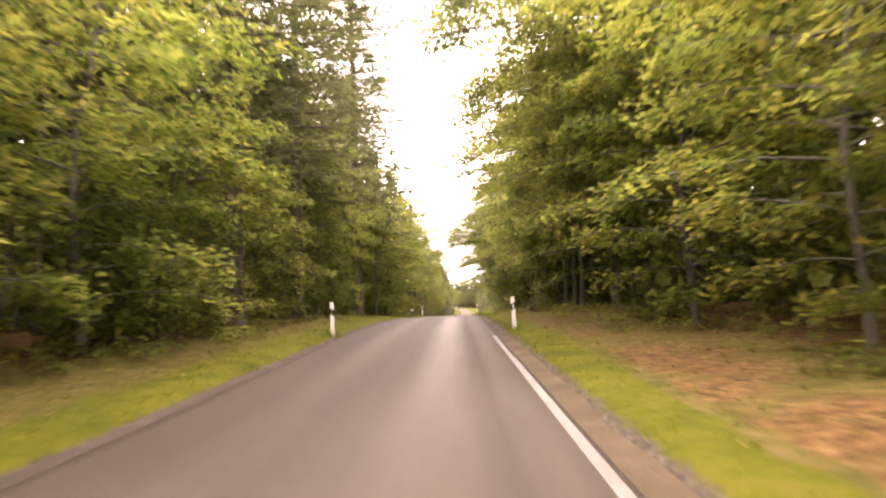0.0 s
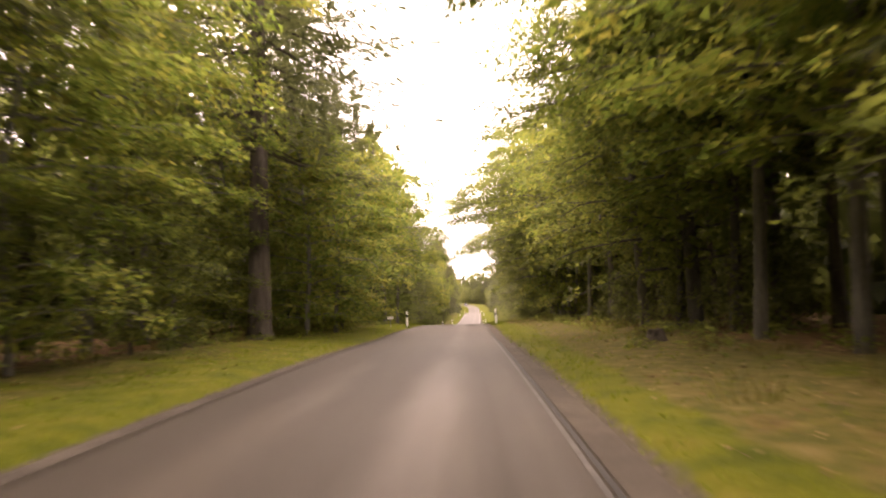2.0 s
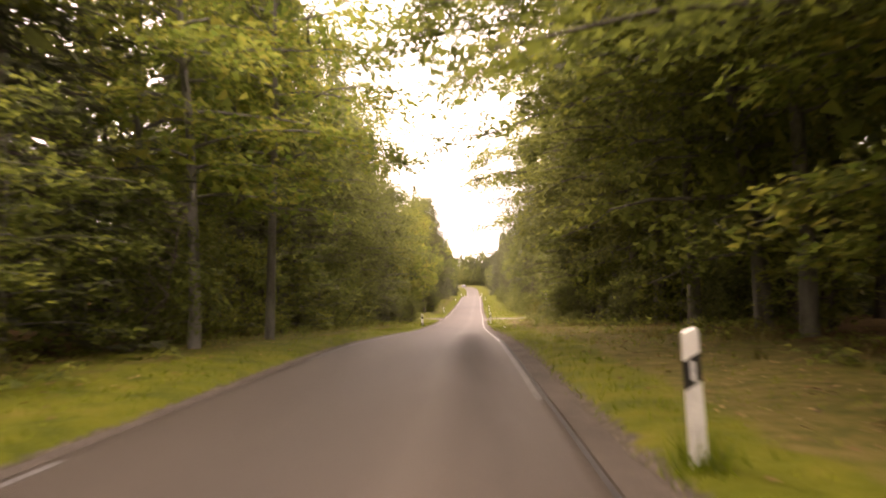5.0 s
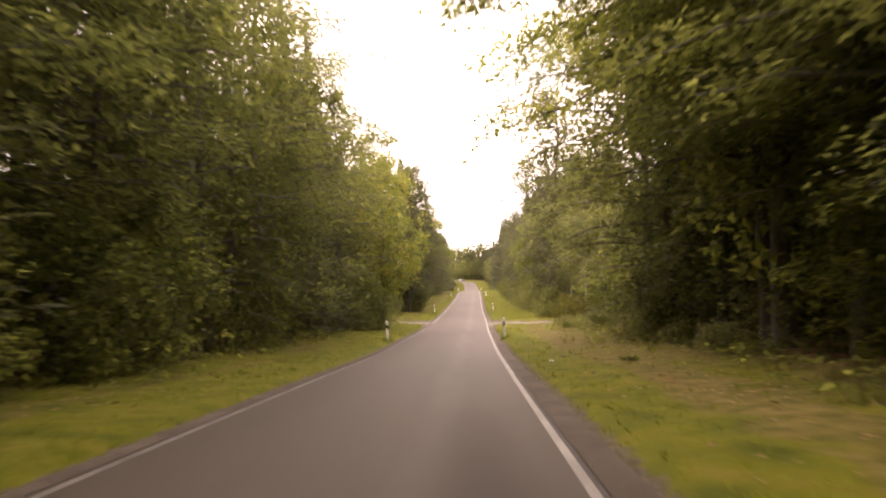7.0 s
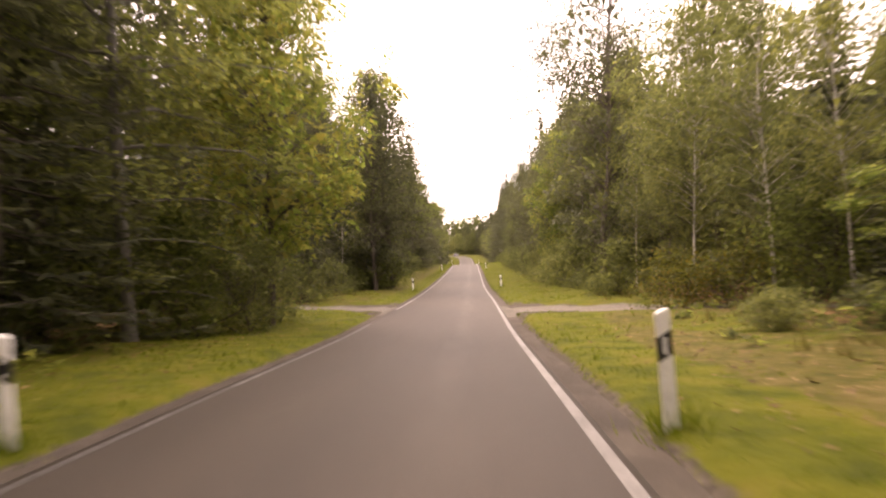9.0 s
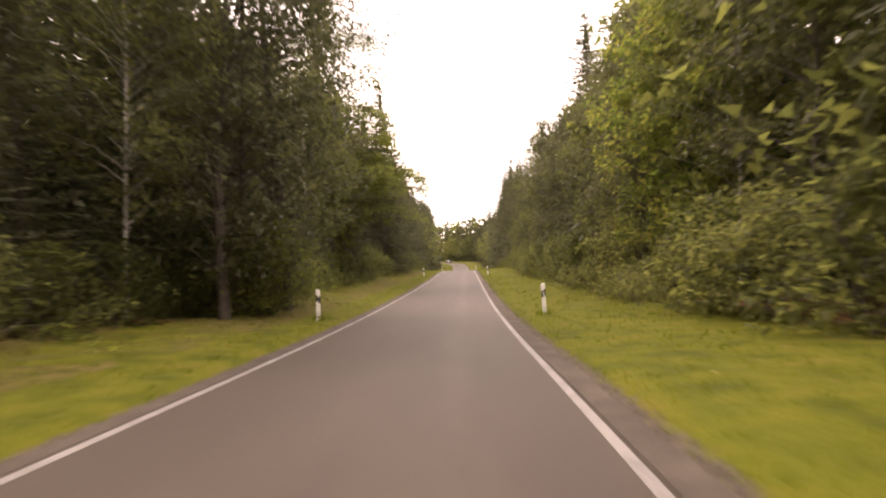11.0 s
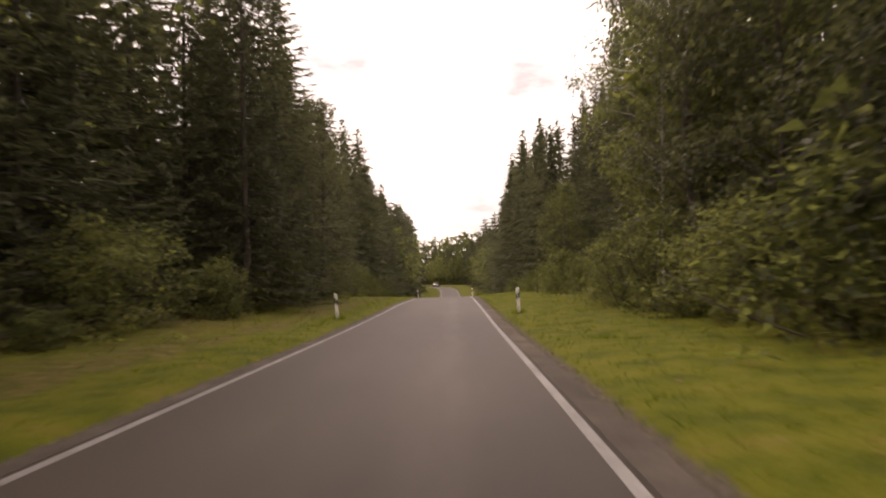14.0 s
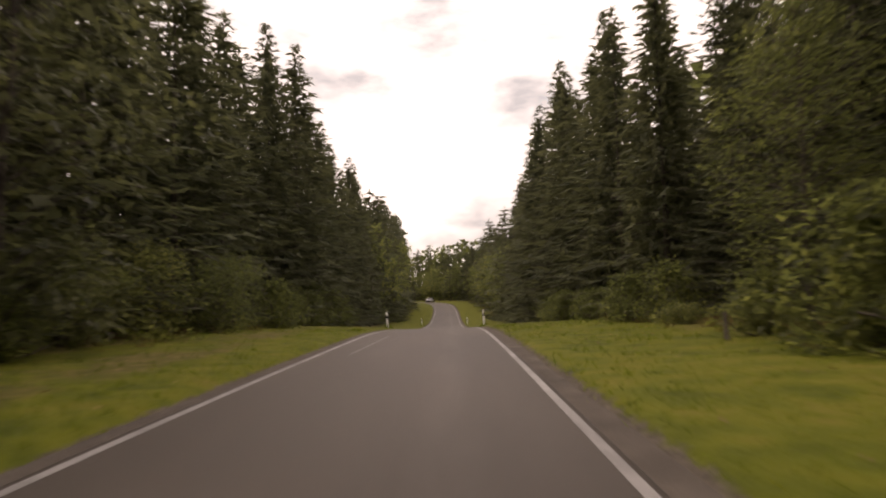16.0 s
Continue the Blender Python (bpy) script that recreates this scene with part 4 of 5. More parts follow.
for x, y, s in ((-7.6, 61.5, 1.05), (-7.3, 66.0, 1.1), (-7.9, 70.5, 0.95), (-11.0, 61.0, 1.1)):
    grow("bright_beech", x, y, s)
row(L, 74, 79, 4.0, 7.4, 0.4, ["beech_b"], (0.7, 0.8))
row(L, 79, 98, 5.0, 6.5, 0.5, ["beech_b", "spruce_near", "beech_b"], (0.86, 1.04))
row(L, 70, 112, 3.6, 5.0, 0.6, ["young_beech", "hazel"], (0.7, 1.0))
row(L, 54, 70, 4.0, 5.2, 0.5, ["young_beech", "bramble"], (0.45, 0.65))
row(L, 62, 146, 6.4, 12.0, 2.0, ["back_tree", "high_tree", "spruce_back"])
row(L, 98, 112, 4.6, 6.1, 0.4, ["beech_dark", "beech_c", "spruce_near"], (0.95, 1.1))
row(L, 112, 138, 4.6, 6.1, 0.4, ["beech_dark", "beech_dark", "spruce_near", "spruce_near"], (0.95, 1.08))
row(L, 112, 146, 3.6, 5.8, 0.5, ["dark_bush", "young_beech"], (0.5, 0.75))
row(L, 156, 187, 4.0, 8.8, 0.8, ["spruce_near", "alder_dark", "spruce_near"], (0.85, 1.0))
row(L, 209, 245, 4.2, 9.0, 0.6, ["spruce_near"], (0.9, 1.08))
row(L, 245, 330, 3.8, 9.1, 0.8, ["spruce_a", "spruce_b"], (0.94, 1.1))
row(L, 330, 425, 4.0, 8.6, 0.8, ["spruce_far", "spruce_far", "alder_far"], (0.95, 1.2))
row(L, 425, 495, 4.4, 8.4, 0.8, ["spruce_far", "spruce_far", "alder_far"], (0.7, 0.9))
for k in range(14):
    grow(("alder_far", "spruce_far")[k % 3 == 0], -46 + 2.9 * k, 494 + RNG.uniform(-3, 3), RNG.uniform(0.5, 0.68))
row(L, 150, 340, 6.5, 13.0, 1.5, ["spruce_back"], (0.85, 1.05))
row(L, 340, 480, 6.5, 13.0, 1.5, ["spruce_far"], (0.85, 1.05))
row(L, 158, 188, 3.6, 6.1, 0.6, ["dark_bush", "bramble", "dark_bush", "willow"], (0.45, 0.8))
row(L, 188, 290, 3.6, 5.9, 0.7, ["willow", "dark_bush", "bramble", "willow", "willow"], (0.5, 0.95))
for y in (184, 188, 192, 196, 200, 204, 208):
    grow("spruce_back", -17.5 + (y % 3), y, 1.0)
# single trees
grow("beech_low", 6.8, 93.5, 1.03, 180)
grow("old_spruce", -8.7, 58.5, 1.12)
grow("old_spruce", -12.5, 76.6, 1.0)
grow("bright_tall", -7.4, 93.0, 1.15)
grow("bright_tall", -7.8, 88.0, 1.1)
grow("spruce_near", -14.5, 114.0, 1.45)
grow("old_spruce", -11.4, 67.0, 0.9)
grow("old_spruce", -9.1, 41.9, 0.95)
grow("maple", -7.3, 143.0, 0.82)
grow("beech_dark", -9.2, 137.5, 0.92)
grow("bright_beech", 7.3, 131.5, 0.46)
grow("spruce_near", 11.6, 133.5, 1.05)
row(L, 6, 52, 5.0, 16.5, 1.5, ["back_tree"], (0.8, 1.0))
grow("willow", -7.2, 140.6, 0.8)
grow("hazel", -8.4, 139.0, 0.8)
grow("dark_bush", -7.9, 144.6, 0.7)
grow("spruce_near", -9.5, 229.5, 1.08)
grow("spruce_near", -9.6, 235.5, 1.05)
grow("poplar", -7.4, 179.0, 1.08)
grow("poplar", 7.6, 162.0, 1.3)
grow("maple", 8.3, 179.5, 0.8)
for y in (236, 241, 246, 251, 256, 261):
    grow("spruce_back", 14.0 - (y % 2), y, 0.74)
grow("beech_dark", -12.2, 208.5, 1.42)
grow("beech_dark", -14.0, 201.5, 1.0)
grow("alder_dark", -14.2, 194.0, 1.0)
grow("alder_dark", -13.6, 189.0, 0.95)
for x, y, s in ((12.3, 247.0, 0.98), (12.6, 253.0, 0.92), (12.2, 258.5, 0.88)):
    grow("spruce_near", x, y, s)
grow("alder", 8.2, 248.0, 0.6)
grow("dark_bush", 7.4, 244.5, 0.9)
grow("alder_dark", -9.4, 246.0, 0.95)
grow("beech_low", 8.2, 52.0, 1.05, 176)
grow("beech_low", -11.0, 206.0, 0.9, 2)
grow("poplar", -8.2, 174.5, 1.05)
grow("birch", -11.1, 198.7, 1.0)
grow("birch", -10.6, 173.0, 0.95)
for x, y in ((-13.0, 147.0), (-14.5, 157.5), (-11.0, 158.5), (-18.0, 151.0), (-12.5, 139.0)):
    grow("alder_dark", x, y, 1.1)
grow("rusty", 6.9, 145.5, 0.85)
grow("rusty", 8.6, 144.0, 1.0)
grow("hazel", 9.2, 141.0, 0.8)
grow("bramble", 5.0, 134.2, 0.55)
grow("bramble", 6.2, 136.5, 0.6)
# unseen trees added across the road behind the start, to shut out light
for k in range(20):
    grow(["back_tree", "high_tree"][k % 2], -30 + 3.0 * k, -48 + RNG.uniform(-4, 4), RNG.uniform(0.8, 1.0))

# undergrowth closing the foot of the wood
for key, x, y, s in (("young_beech", 7.4, 97.0, 0.8), ("dark_bush", 8.4, 99.5, 1.2), ("young_beech", 7.8, 102.0, 0.75), ("dark_bush", 8.9, 104.5, 1.2), ("young_beech", 7.6, 107.0, 0.8),
                     ("dark_bush", 8.6, 110.0, 1.1), ("hazel", -7.4, 176.4, 0.8), ("willow", -7.9, 181.0, 0.9), ("dark_bush", -9.4, 176.0, 1.1), ("beech_low", 7.2, 112.5, 1.0),
                     ("alder", 10.3, 150.5, 1.05), ("birch", 11.6, 153.5, 1.05), ("alder_dark", -8.5, 177.5, 1.15)):
    grow(key, x, y, s, 180)


def far_wood(side, y0, y1, seed):
    """The depth of the wood: an unbroken mass of leaves behind the rows."""
    rng = np.random.RandomState(seed)
    n = 36000
    y = rng.uniform(y0, y1, n)
    depth = rng.uniform(15, 28, n)
    x = np.where(side > 0, line_r(y) + depth, line_l(y) - depth)
    top = 13 + 5 * lumps(x, y, 5.0) + 3 * lumps(x, y + 30, 2.0)
    if side < 0:
        top = top * np.interp(y, [30, 55, 80], [0.85, 0.6, 1.0])
    else:
        top = top * np.interp(y, [128, 138, 168, 178], [1.0, 0.6, 0.6, 1.0])
    z = ground_z(x, y) + np.where(rng.rand(n) < 0.3, 5.0 * rng.rand(n), top * rng.rand(n))
    p = np.stack([x, y, z], 1)
    ln = rng.uniform(1.1, 2.3, n)
    c = kites(p, rng.normal(0, 1, (n, 3)) + np.array([0, 0, -0.4]), rng.normal(0, 0.7, (n, 3)) + np.array([0, 0, 0.8]), ln, ln * 0.8, True)
    ob = part("far_wood", quads("far_wood", c), M_DARK_LEAF)
    tagged(ob, "dense dark woodland behind the roadside trees", "woodland", kind="stuff")


def wide_wood(side, y0, y1, seed):
    """The wood going on away from the road: a rolling roof of tree crowns."""
    rng = np.random.RandomState(seed)
    n = 16000
    y, depth = rng.uniform(y0, y1, n), rng.uniform(27, 110, n)
    x = np.where(side > 0, line_r(y) + depth, line_l(y) - depth)
    crown = np.maximum(lumps(x, y, 6.0), lumps(x + 17, y + 31, 4.5))
    z = ground_z(x, y) + 5 + 9 * crown - 5 * rng.rand(n) ** 2
    if side < 0:
        z = z - np.interp(y, [45, 80], [4.5, 0.0])
    ln = rng.uniform(2.0, 4.4, n)
    c = kites(np.stack([x, y, z], 1), rng.normal(0, 1, (n, 3)), rng.normal(0, 0.6, (n, 3)) + np.array([0, 0, 0.9]), ln, ln * 0.8, True)
    ob = part("far_wood", quads("far_wood", c), M_DARK_LEAF)
    tagged(ob, "roof of tree crowns of the wood away from the road", "woodland", kind="stuff")


for side in (R, L):
    far_wood(side, -60, 490, 31 if side > 0 else 32)
    wide_wood(side, -110, 540, 33 if side > 0 else 34)

# ---------------------------------------------------------------- marker posts
def post_section(z, cut=0.0):
    """Outline of the hollow-backed, rounded wedge that such posts are."""
    return [(-0.06, -0.05, z), (0.06, -0.05, z), (0.064, -0.02, z), (0.035, 0.05, z), (0.0, 0.062, z), (-0.035, 0.05, z), (-0.064, -0.02, z)]


def post_body(name, *rings):
    """A length of the post through rings of height, slant and width; the ends are closed."""
    v, n = [], 7
    for z, slant, wide in rings:
        v += [(x * wide, y * wide, zz + slant * x) for x, y, zz in post_section(z)]
    f = [(k * n + i, k * n + (i + 1) % n, (k + 1) * n + (i + 1) % n, (k + 1) * n + i) for k in range(len(rings) - 1) for i in range(n)]
    f += [tuple(range(n - 1, -1, -1)), tuple(range((len(rings) - 1) * n, len(rings) * n))]
    return mesh_of(name, v, f)


def box_mesh(name, sx, sy, sz, at=(0, 0, 0), bevel=0.004):
    bm = bmesh.new()
    bmesh.ops.create_cube(bm, size=1.0)
    bmesh.ops.scale(bm, vec=(sx, sy, sz), verts=bm.verts)
    bmesh.ops.bevel(bm, geom=list(bm.edges), offset=bevel, segments=2, affect="EDGES")
    bmesh.ops.translate(bm, vec=at, verts=bm.verts)
    me = bpy.data.meshes.new(name)
    bm.to_mesh(me)
    bm.free()
    return me


def marker_post(double):
    """Road marker post: white, black band and top slanting down to the road, one upright reflector or two round ones."""
    root = new("marker_post")
    k = -0.58 if double else 0.58
    part("body", post_body("body", (-0.3, 0, 1.06), (0.2, 0, 1.03), (0.565, k, 1)), M_POST_WHITE, root)
    band = part("band", post_body("band", (0.565, k, 1.012), (0.775, k, 1.012)), M_POST_BLACK, root, "slanting black band")
    part("cap", post_body("cap", (0.775, k, 1), (0.945, k * 0.6, 0.99), (0.965, k * 0.55, 0.9), (0.972, k * 0.5, 0.7)), M_POST_WHITE, root)
    if double:
        for z in (0.61, 0.73):
            bm = bmesh.new()
            bmesh.ops.create_cone(bm, cap_ends=True, segments=16, radius1=0.022, radius2=0.02, depth=0.012)
            bmesh.ops.rotate(bm, cent=(0, 0, 0), matrix=Matrix.Rotation(radians(90), 3, "X"), verts=bm.verts)
            bmesh.ops.translate(bm, vec=(0.0, -0.056, z), verts=bm.verts)
            me = bpy.data.meshes.new("reflector")
            bm.to_mesh(me)
            bm.free()
            part("reflector", me, M_REFLECTOR, band, "round silver reflector")
    else:
        part("reflector", box_mesh("reflector", 0.04, 0.012, 0.15, (0, -0.056, 0.67)), M_REFLECTOR, band, "upright silver reflector")
    return root


POSTS = [(27.3, 0.44, 0.71), (76.2, 0.47, 0.74), (127.2, 0.61, 0.63), (174.4, 1.04, 1.28), (224.9, 1.05, 1.15), (275.6, 0.82, 0.70), (325.6, 0.85, 0.85)]
single, double = marker_post(False), marker_post(True)
tagged(single, "white road marker post with slanting black band and upright reflector", "marker post", "marker posts along the road")
tagged(double, "white road marker post with black band and round reflectors", "marker post", "marker posts along the road")
for k, (y, left, right) in enumerate(POSTS):
    for src, x in ((single, float(line_r(y)) + right), (double, float(line_l(y)) - left)):
        ob = copy_thing(src, Matrix.Identity(4)) if k else src
        ob.location = (x, y, float(road_z(y)) + 0.135)
        lean = -2.6 if src is single else (-3.0 if y > 200 else -0.5)
        ob.rotation_euler = (0, radians(lean + RNG.uniform(-0.6, 0.6)), radians(RNG.uniform(-4, 4)))
        if src is single and 200 < y < 250:
            part("side_reflector", box_mesh("side_reflector", 0.016, 0.05, 0.13, (0.07, -0.005, 0.67)), M_BLUE, ob, "blue reflector against deer")

# small white distance sign beside a post
sx, sy = float(line_l(75.5)) - 1.5, 75.6
sign = new("distance_sign")
sign.location = (sx, sy, float(ground_z(sx, sy)))
part("plate", box_mesh("plate", 0.34, 0.02, 0.17, (0, -0.03, 0.62), 0.006), M_SIGN, sign, "small white rectangular plate")
part("pole", box_mesh("pole", 0.04, 0.03, 0.72, (0, 0, 0.3), 0.006), M_STEEL, sign, "grey steel pole")
for k in range(5):
    part("text_bar", box_mesh("text_bar", 0.035, 0.006, 0.06, (-0.11 + 0.055 * k, -0.043, 0.62), 0.001), M_INK, sign, "dark unreadable character")
tagged(sign, "small white distance sign on a short steel pole in the grass", "road sign")


# ---------------------------------------------------------------- forest floor and verge details
def verge_spot(rng, n, side, y0, y1, d0, d1):
    y = rng.uniform(y0, y1, n)
    d = rng.uniform(d0, d1, n)
    x = line_r(y) + SHOULDER + d if side > 0 else line_l(y) - SHOULDER_L - d
    off = np.abs(y - TRACK_Y - TRACK_SLOPE * x) > 2.6
    return x[off], y[off], d[off]


def grass(side, seed):
    """Short blades in tufts, thickest where the verge is green."""
    rng = np.random.RandomState(seed)
    x, y, d = verge_spot(rng, 26000, side, 2, 265, 0.05, 5.0)
    reach = np.array([float(grass_reach(v, side)) for v in y])
    sward = np.array([float(green_strip(v, side)) for v in y])
    keep = rng.rand(len(x)) < np.where(d < sward, 1.0, 0.42) * np.clip(1.6 - d / reach, 0.03, 1) * (0.35 + lumps(x, y, 0.9))
    x, y = x[keep], y[keep]
    n = len(x)
    k = 3
    x, y = np.repeat(x, k) + rng.normal(0, 0.05, n * k), np.repeat(y, k) + rng.normal(0, 0.05, n * k)
    z = ground_z(x, y) - 0.01
    ln = rng.uniform(0.04, 0.12, n * k) * (0.7 + 0.8 * lumps(x, y, 2.3))
    ahead = np.stack([rng.normal(0, 0.45, n * k), rng.normal(0, 0.45, n * k), np.ones(n * k)], 1)
    nrm = rng.normal(0, 1, (n * k, 3))
    ob = part("verge_grass", quads("verge_grass", kites(np.stack([x, y, z], 1), ahead, nrm, ln, ln * 0.0 + 0.014, True)), M_GRASS)
    tagged(ob, "short green grass blades on the verge", "grass", kind="stuff")


def litter(side, seed, y0=2, y1=142, count=15000, near=0.6):
    """Dry leaves strewn over the verge and under the first trees."""
    rng = np.random.RandomState(seed)
    x, y, d = verge_spot(rng, count, side, y0, y1, near, 8.0)
    keep = rng.rand(len(d)) < np.clip((d - 0.3) / 2.2, 0.08, 1)
    x, y = x[keep], y[keep]
    n = len(x)
    z = ground_z(x, y) + rng.uniform(0.012, 0.03, n)
    a = rng.rand(n) * 6.28
    ln = rng.uniform(0.05, 0.11, n)
    c = kites(np.stack([x, y, z], 1), np.stack([np.cos(a), np.sin(a), rng.normal(0, 0.2, n)], 1), np.stack([rng.normal(0, 0.3, n), rng.normal(0, 0.3, n), np.ones(n)], 1), ln, ln * 0.6, True)
    ob = part("leaf_litter", quads("leaf_litter", c), M_LITTER)
    tagged(ob, "dry brown leaves strewn beside the road", "leaf litter", kind="stuff")


def long_grass(seed, spots):
    """Unmown tufts standing round the foot of each marker post."""
    rng = np.random.RandomState(seed)
    out = []
    for px, py in spots:
        n = 170
        a, r = rng.rand(n) * 6.28, np.abs(rng.normal(0, 0.15, n)) + 0.04
        x, y = px + r * np.cos(a), py + r * np.sin(a) * 1.3
        z = ground_z(x, y) - 0.01
        ln = rng.uniform(0.12, 0.36, n)
        out.append(kites(np.stack([x, y, z], 1), np.stack([rng.normal(0, 0.4, n), rng.normal(0, 0.4, n), np.ones(n)], 1), rng.normal(0, 1, (n, 3)), ln, ln * 0 + 0.014, True))
    ob = part("unmown_grass", quads("unmown_grass", np.concatenate(out)), M_GRASS)
    tagged(ob, "longer grass left unmown round the marker posts", "grass", kind="stuff")


def undergrowth(side, seed):
    """Ferns, seedlings and tall grass that blur the border between verge and wood."""
    rng = np.random.RandomState(seed)
    leafy, blades = [], []
    for _ in range(1500):
        y = rng.uniform(4, 262)
        out = float(grass_reach(y, side)) + rng.normal(0.7, 1.1)
        x = float(line_r(y)) + SHOULDER + out if side > 0 else float(line_l(y)) - SHOULDER_L - out
        if out < 1.6 or abs(y - TRACK_Y - TRACK_SLOPE * x) < 2.8 or float(lumps(x + 11, y, 3.1)) < 0.33:
            continue
        z = float(ground_z(x, y))
        if rng.rand() < 0.6:
            n, h = rng.randint(14, 30), rng.uniform(0.18, 0.6)
            a = rng.rand(n) * 6.28
            q = rng.rand(n) ** 0.7
            p = np.stack([x + np.cos(a) * q * h * 0.8, y + np.sin(a) * q * h * 0.8, z + h * (0.25 + 0.75 * rng.rand(n)) * (1 - 0.45 * q)], 1)
            ln = rng.uniform(0.1, 0.22, n)
            leafy.append(kites(p, np.stack([np.cos(a), np.sin(a), rng.normal(-0.2, 0.35, n)], 1), rng.normal(0, 0.4, (n, 3)) + np.array([0, 0, 1.0]), ln, ln * 0.6, True))
        else:
            n, h = rng.randint(12, 26), rng.uniform(0.2, 0.55)
            p = np.stack([x + rng.normal(0, 0.14, n), y + rng.normal(0, 0.14, n), np.full(n, z - 0.03)], 1)
            blades.append(kites(p, np.stack([rng.normal(0, 0.35, n), rng.normal(0, 0.35, n), np.ones(n)], 1), rng.normal(0, 1, (n, 3)), h * rng.uniform(0.6, 1.2, n), np.full(n, 0.022), True))
    ob = part("undergrowth", quads("undergrowth", np.concatenate(leafy)), M_BEECH_LEAF)
    tagged(ob, "low green seedlings and ferns along the wood's edge", "undergrowth", kind="stuff")
    ob = part("tall_grass", quads("tall_grass", np.concatenate(blades)), M_DRY_GRASS)
    tagged(ob, "tall yellowish grass along the edge of the wood", "grass", kind="stuff")


for side in (R, L):
    undergrowth(side, 65 + side)
    grass(side, 41 + side)
    litter(side, 51 + side)
    litter(side, 55 + side, 152, 262, 1500, 0.3)
long_grass(61, [(float(line_r(y)) + b, y) for y, a, b in POSTS] + [(float(line_l(y)) - a, y) for y, a, b in POSTS])


def stump(x, y, h, r, seed, label, mat=M_DEADWOOD):
    rng = np.random.RandomState(seed)
    v, f, n = [], [], 12
    for z, k in ((-0.1, 1.5), (0.08, 1.15), (0.5 * h, 1.0), (h, 0.92)):
        for i in range(n):
            a = 2 * math.pi * i / n
            q = r * k * (1 + rng.uniform(-0.1, 0.1))
            v.append((q * math.cos(a), q * math.sin(a), z + (rng.uniform(-0.03, 0.04) if z == h else 0)))
    for j in range(3):
        f += [(j * n + i, j * n + (i + 1) % n, (j + 1) * n + (i + 1) % n, (j + 1) * n + i) for i in range(n)]
    f.append(tuple(range(3 * n, 4 * n)))
    ob = part("tree_stump", mesh_of("tree_stump", v, f), mat)
    ob.location = (x, y, float(ground_z(x, y)))
    tagged(ob, label, "stump")


stump(4.2, 49.8, 0.26, 0.22, 71, "dark weathered tree stump at the edge of the verge", M_BARK)
stump(5.9, 247.2, 0.62, 0.05, 72, "short pale dead stick standing in the grass")


def dead_branch(x, y, length, turn, seed):
    rng = np.random.RandomState(seed)
    tb = Tubes()
    s = np.linspace(0, 1, 7)
    main = np.stack([s * length, rng.normal(0, 0.06, 7), 0.75 - 0.7 * s + rng.normal(0, 0.03, 7)], 1)
    tb.add(main, 0.03 * (1 - 0.8 * s) + 0.004, 6)
    for q in (2, 3, 4):
        d = np.array([0.5, rng.choice([-1, 1]) * 0.5, 0.15])
        tb.add([main[q], main[q] + d * 0.5, main[q] + d * 0.9 + np.array([0, 0, -0.05])], [0.012, 0.008, 0.003], 4)
    ob = part("dead_branch", tb.mesh("dead_branch"), M_DEADWOOD)
    ob.location, ob.rotation_euler = (x, y, float(ground_z(x, y)) + 0.02), (0, 0, radians(turn))
    tagged(ob, "bare grey fallen branch leaning in the undergrowth", "branch")


dead_branch(6.2, 243.0, 2.2, -25, 73)


def verge_stone(x, y, r, seed):
    rng = np.random.RandomState(seed)
    bm = bmesh.new()
    bmesh.ops.create_icosphere(bm, subdivisions=2, radius=r)
    for v in bm.verts:
        v.co *= 1 + rng.uniform(-0.18, 0.18)
        v.co.z *= 0.6
    me = bpy.data.meshes.new("stone")
    bm.to_mesh(me)
    bm.free()
    ob = part("stone", me, M_GRAVEL)
    ob.location = (x, y, float(ground_z(x, y)) + r * 0.2)
    tagged(ob, "pale field stone lying on the bare verge", "stone", "stones on the verge")


for k, (x, y, r) in enumerate(((2.0, 89.6, 0.06), (2.15, 90.3, 0.05), (1.9, 91.0, 0.045), (2.4, 90.9, 0.04), (1.75, 108.1, 0.05), (1.8, 113.0, 0.06))):
    verge_stone(x, y, r, 80 + k)


def paper_scrap(x, y, seed):
    rng = np.random.RandomState(seed)
    n = 5
    v = [((i - 2) * 0.028 + rng.normal(0, 0.006), (j - 2) * 0.022 + rng.normal(0, 0.006), 0.03 + rng.uniform(0, 0.05)) for j in range(n) for i in range(n)]
    f = [(j * n + i, j * n + i + 1, (j + 1) * n + i + 1, (j + 1) * n + i) for j in range(n - 1) for i in range(n - 1)]
    ob = part("paper_scrap", mesh_of("paper_scrap", v, f), M_POST_WHITE)
    ob.location = (x, y, float(ground_z(x, y)))
    mod = ob.modifiers.new("thickness", "SOLIDIFY")
    mod.thickness = 0.004
    tagged(ob, "crumpled scrap of white paper lying on the grass", "litter")


paper_scrap(1.32, 111.7, 91)


# ---------------------------------------------------------------- far car at the bend
def lofted(name, sections):
    """A closed skin through cross sections with equally many corners."""
    n = len(sections[0])
    v = [p for sec in sections for p in sec]
    f = [(j * n + i, j * n + (i + 1) % n, (j + 1) * n + (i + 1) % n, (j + 1) * n + i) for j in range(len(sections) - 1) for i in range(n)]
    f += [tuple(range(n - 1, -1, -1)), tuple(range((len(sections) - 1) * n, len(sections) * n))]
    return mesh_of(name, v, f, True)


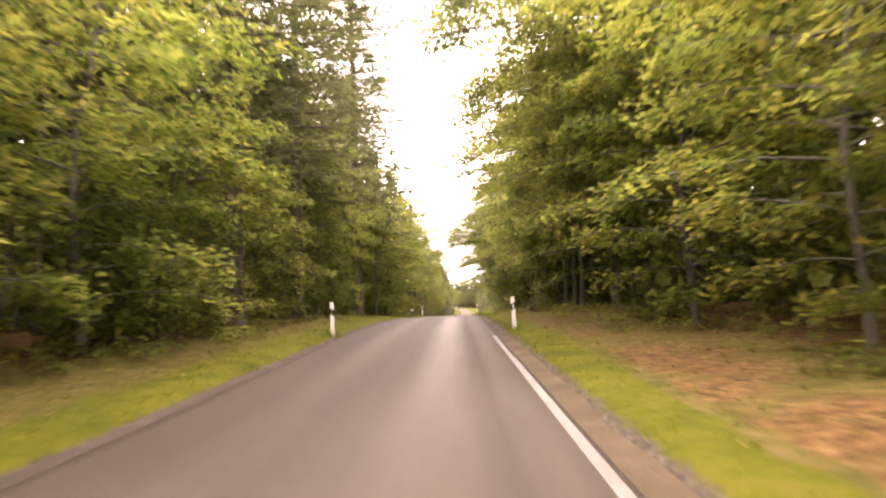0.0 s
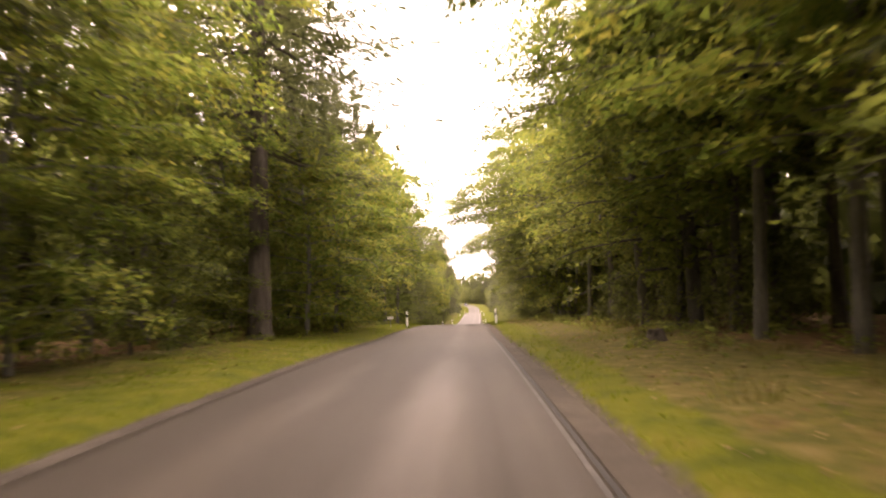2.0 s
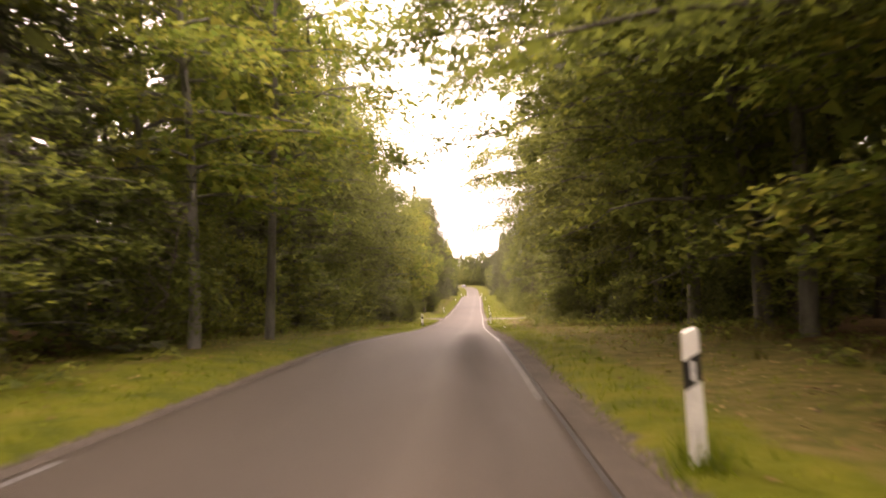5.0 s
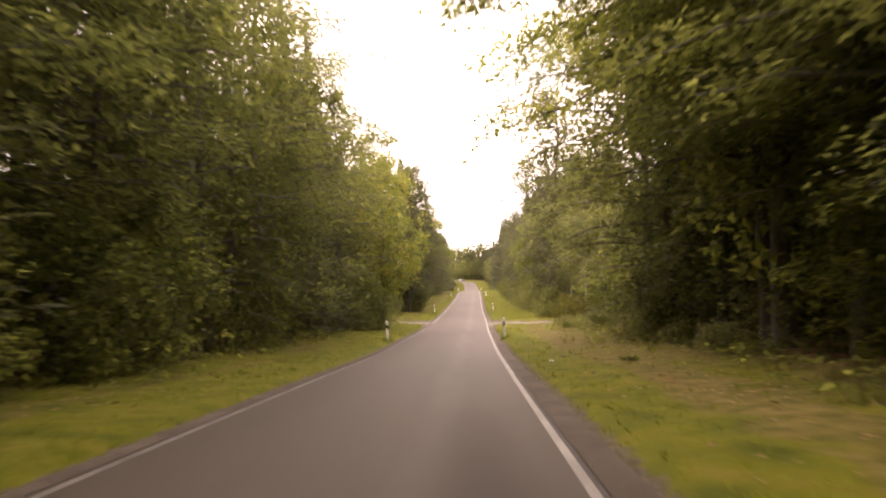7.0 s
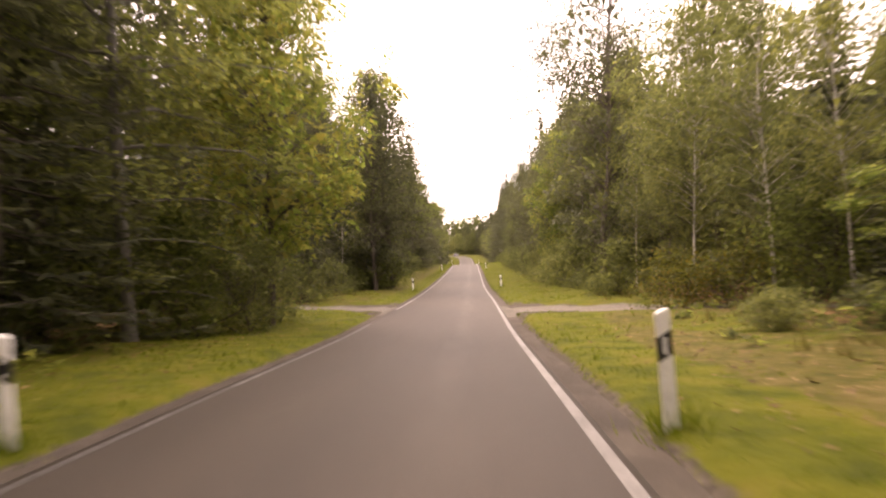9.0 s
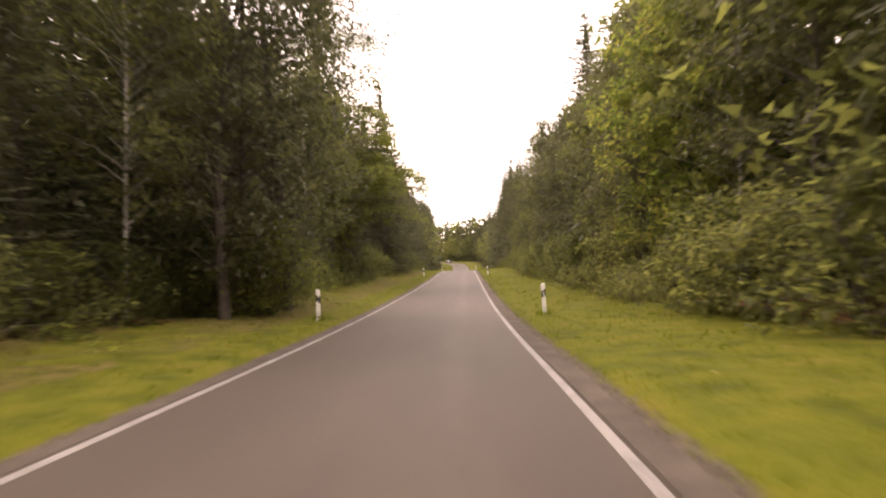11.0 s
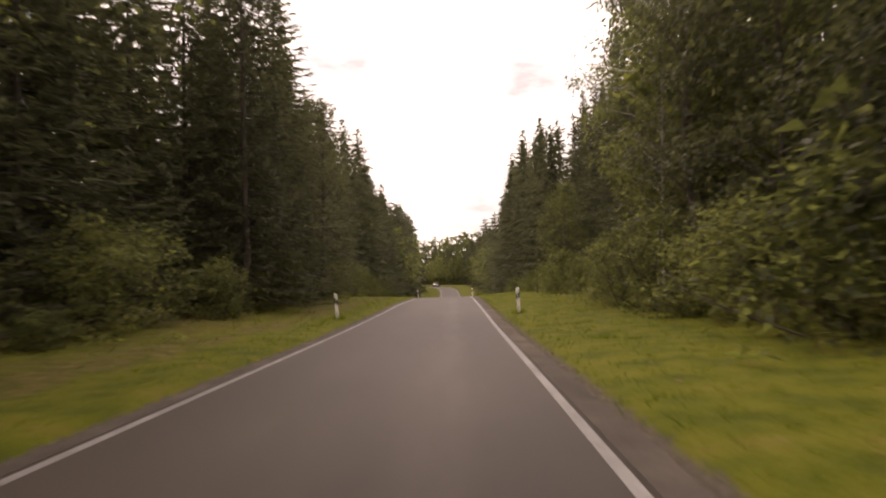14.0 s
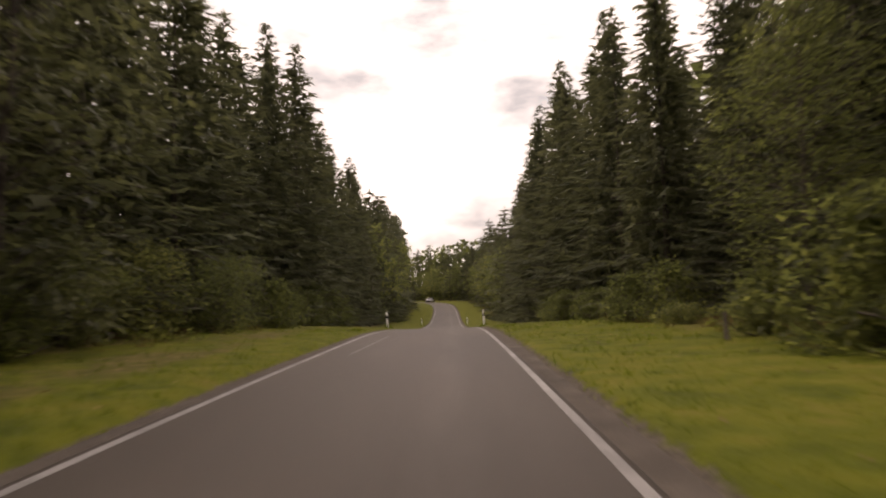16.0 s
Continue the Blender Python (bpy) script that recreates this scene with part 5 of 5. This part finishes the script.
def rounded(w, z0, z1, y, lean=0.0):
    return [(-w + 0.06, y, z0), (w - 0.06, y, z0), (w, y, z0 + 0.1), (w - lean * 0.4, y, (z0 + z1) / 2), (w - lean, y, z1 - 0.08), (w - lean - 0.08, y, z1),
            (-w + lean + 0.08, y, z1), (-w + lean, y, z1 - 0.08), (-w + lean * 0.4, y, (z0 + z1) / 2), (-w, y, z0 + 0.1)]


def far_car():
    paint_grey = material("car_paint", [(0.22, 0.22, 0.22), (0.28, 0.28, 0.275)], scale=3, fine=40, rough=0.25, bump=0, spec=0.5)
    dark_glass = material("car_glass", [(0.01, 0.011, 0.012), (0.02, 0.022, 0.024)], scale=3, fine=20, rough=0.08, bump=0, spec=0.6)
    rubber = material("rubber", [(0.015, 0.015, 0.015), (0.03, 0.03, 0.03)], scale=8, fine=60, rough=0.85, bump=0.2)
    car = new("car")
    part("body", lofted("body", [rounded(0.78, 0.3, 0.72, -2.05, 0.1), rounded(0.86, 0.22, 0.84, -1.7, 0.06), rounded(0.88, 0.2, 0.98, -0.8, 0.05), rounded(0.88, 0.2, 1.0, 1.2, 0.05), rounded(0.84, 0.24, 0.98, 1.95, 0.08), rounded(0.78, 0.35, 0.85, 2.1, 0.1)]), paint_grey, car, "silver grey car body")
    part("roof", lofted("roof", [rounded(0.68, 1.36, 1.44, -0.2, 0.04), rounded(0.68, 1.36, 1.47, 0.6, 0.04), rounded(0.66, 1.36, 1.44, 1.4, 0.04)]), paint_grey, car)
    part("windows", lofted("windows", [rounded(0.8, 0.97, 1.02, -0.85, 0.1), rounded(0.8, 0.97, 1.38, -0.15, 0.14), rounded(0.8, 0.97, 1.38, 1.35, 0.14), rounded(0.78, 0.97, 1.02, 1.9, 0.1)]), dark_glass, car, "dark car windows")
    part("grille", box_mesh("grille", 0.9, 0.05, 0.16, (0, -2.05, 0.5), 0.02), rubber, car)
    for sx in (-1, 1):
        part("headlight", box_mesh("headlight", 0.32, 0.1, 0.13, (sx * 0.6, -1.98, 0.68), 0.03), M_REFLECTOR, car, "clear headlight")
        for wy in (-1.3, 1.35):
            bm = bmesh.new()
            bmesh.ops.create_cone(bm, cap_ends=True, segments=20, radius1=0.31, radius2=0.31, depth=0.2)
            bmesh.ops.rotate(bm, cent=(0, 0, 0), matrix=Matrix.Rotation(radians(90), 3, "Y"), verts=bm.verts)
            bmesh.ops.translate(bm, vec=(sx * 0.78, wy, 0.31), verts=bm.verts)
            me = bpy.data.meshes.new("wheel")
            bm.to_mesh(me)
            bm.free()
            part("wheel", me, rubber, car, "black car wheel")
    y = 424.0
    x = float(line_r(y) + line_l(y)) / 2 + 0.6
    car.location, car.rotation_euler = (x, y, float(road_z(y)) + 0.005), (0, 0, radians(-14))
    tagged(car, "small silver grey car far off where the road bends", "car")


far_car()
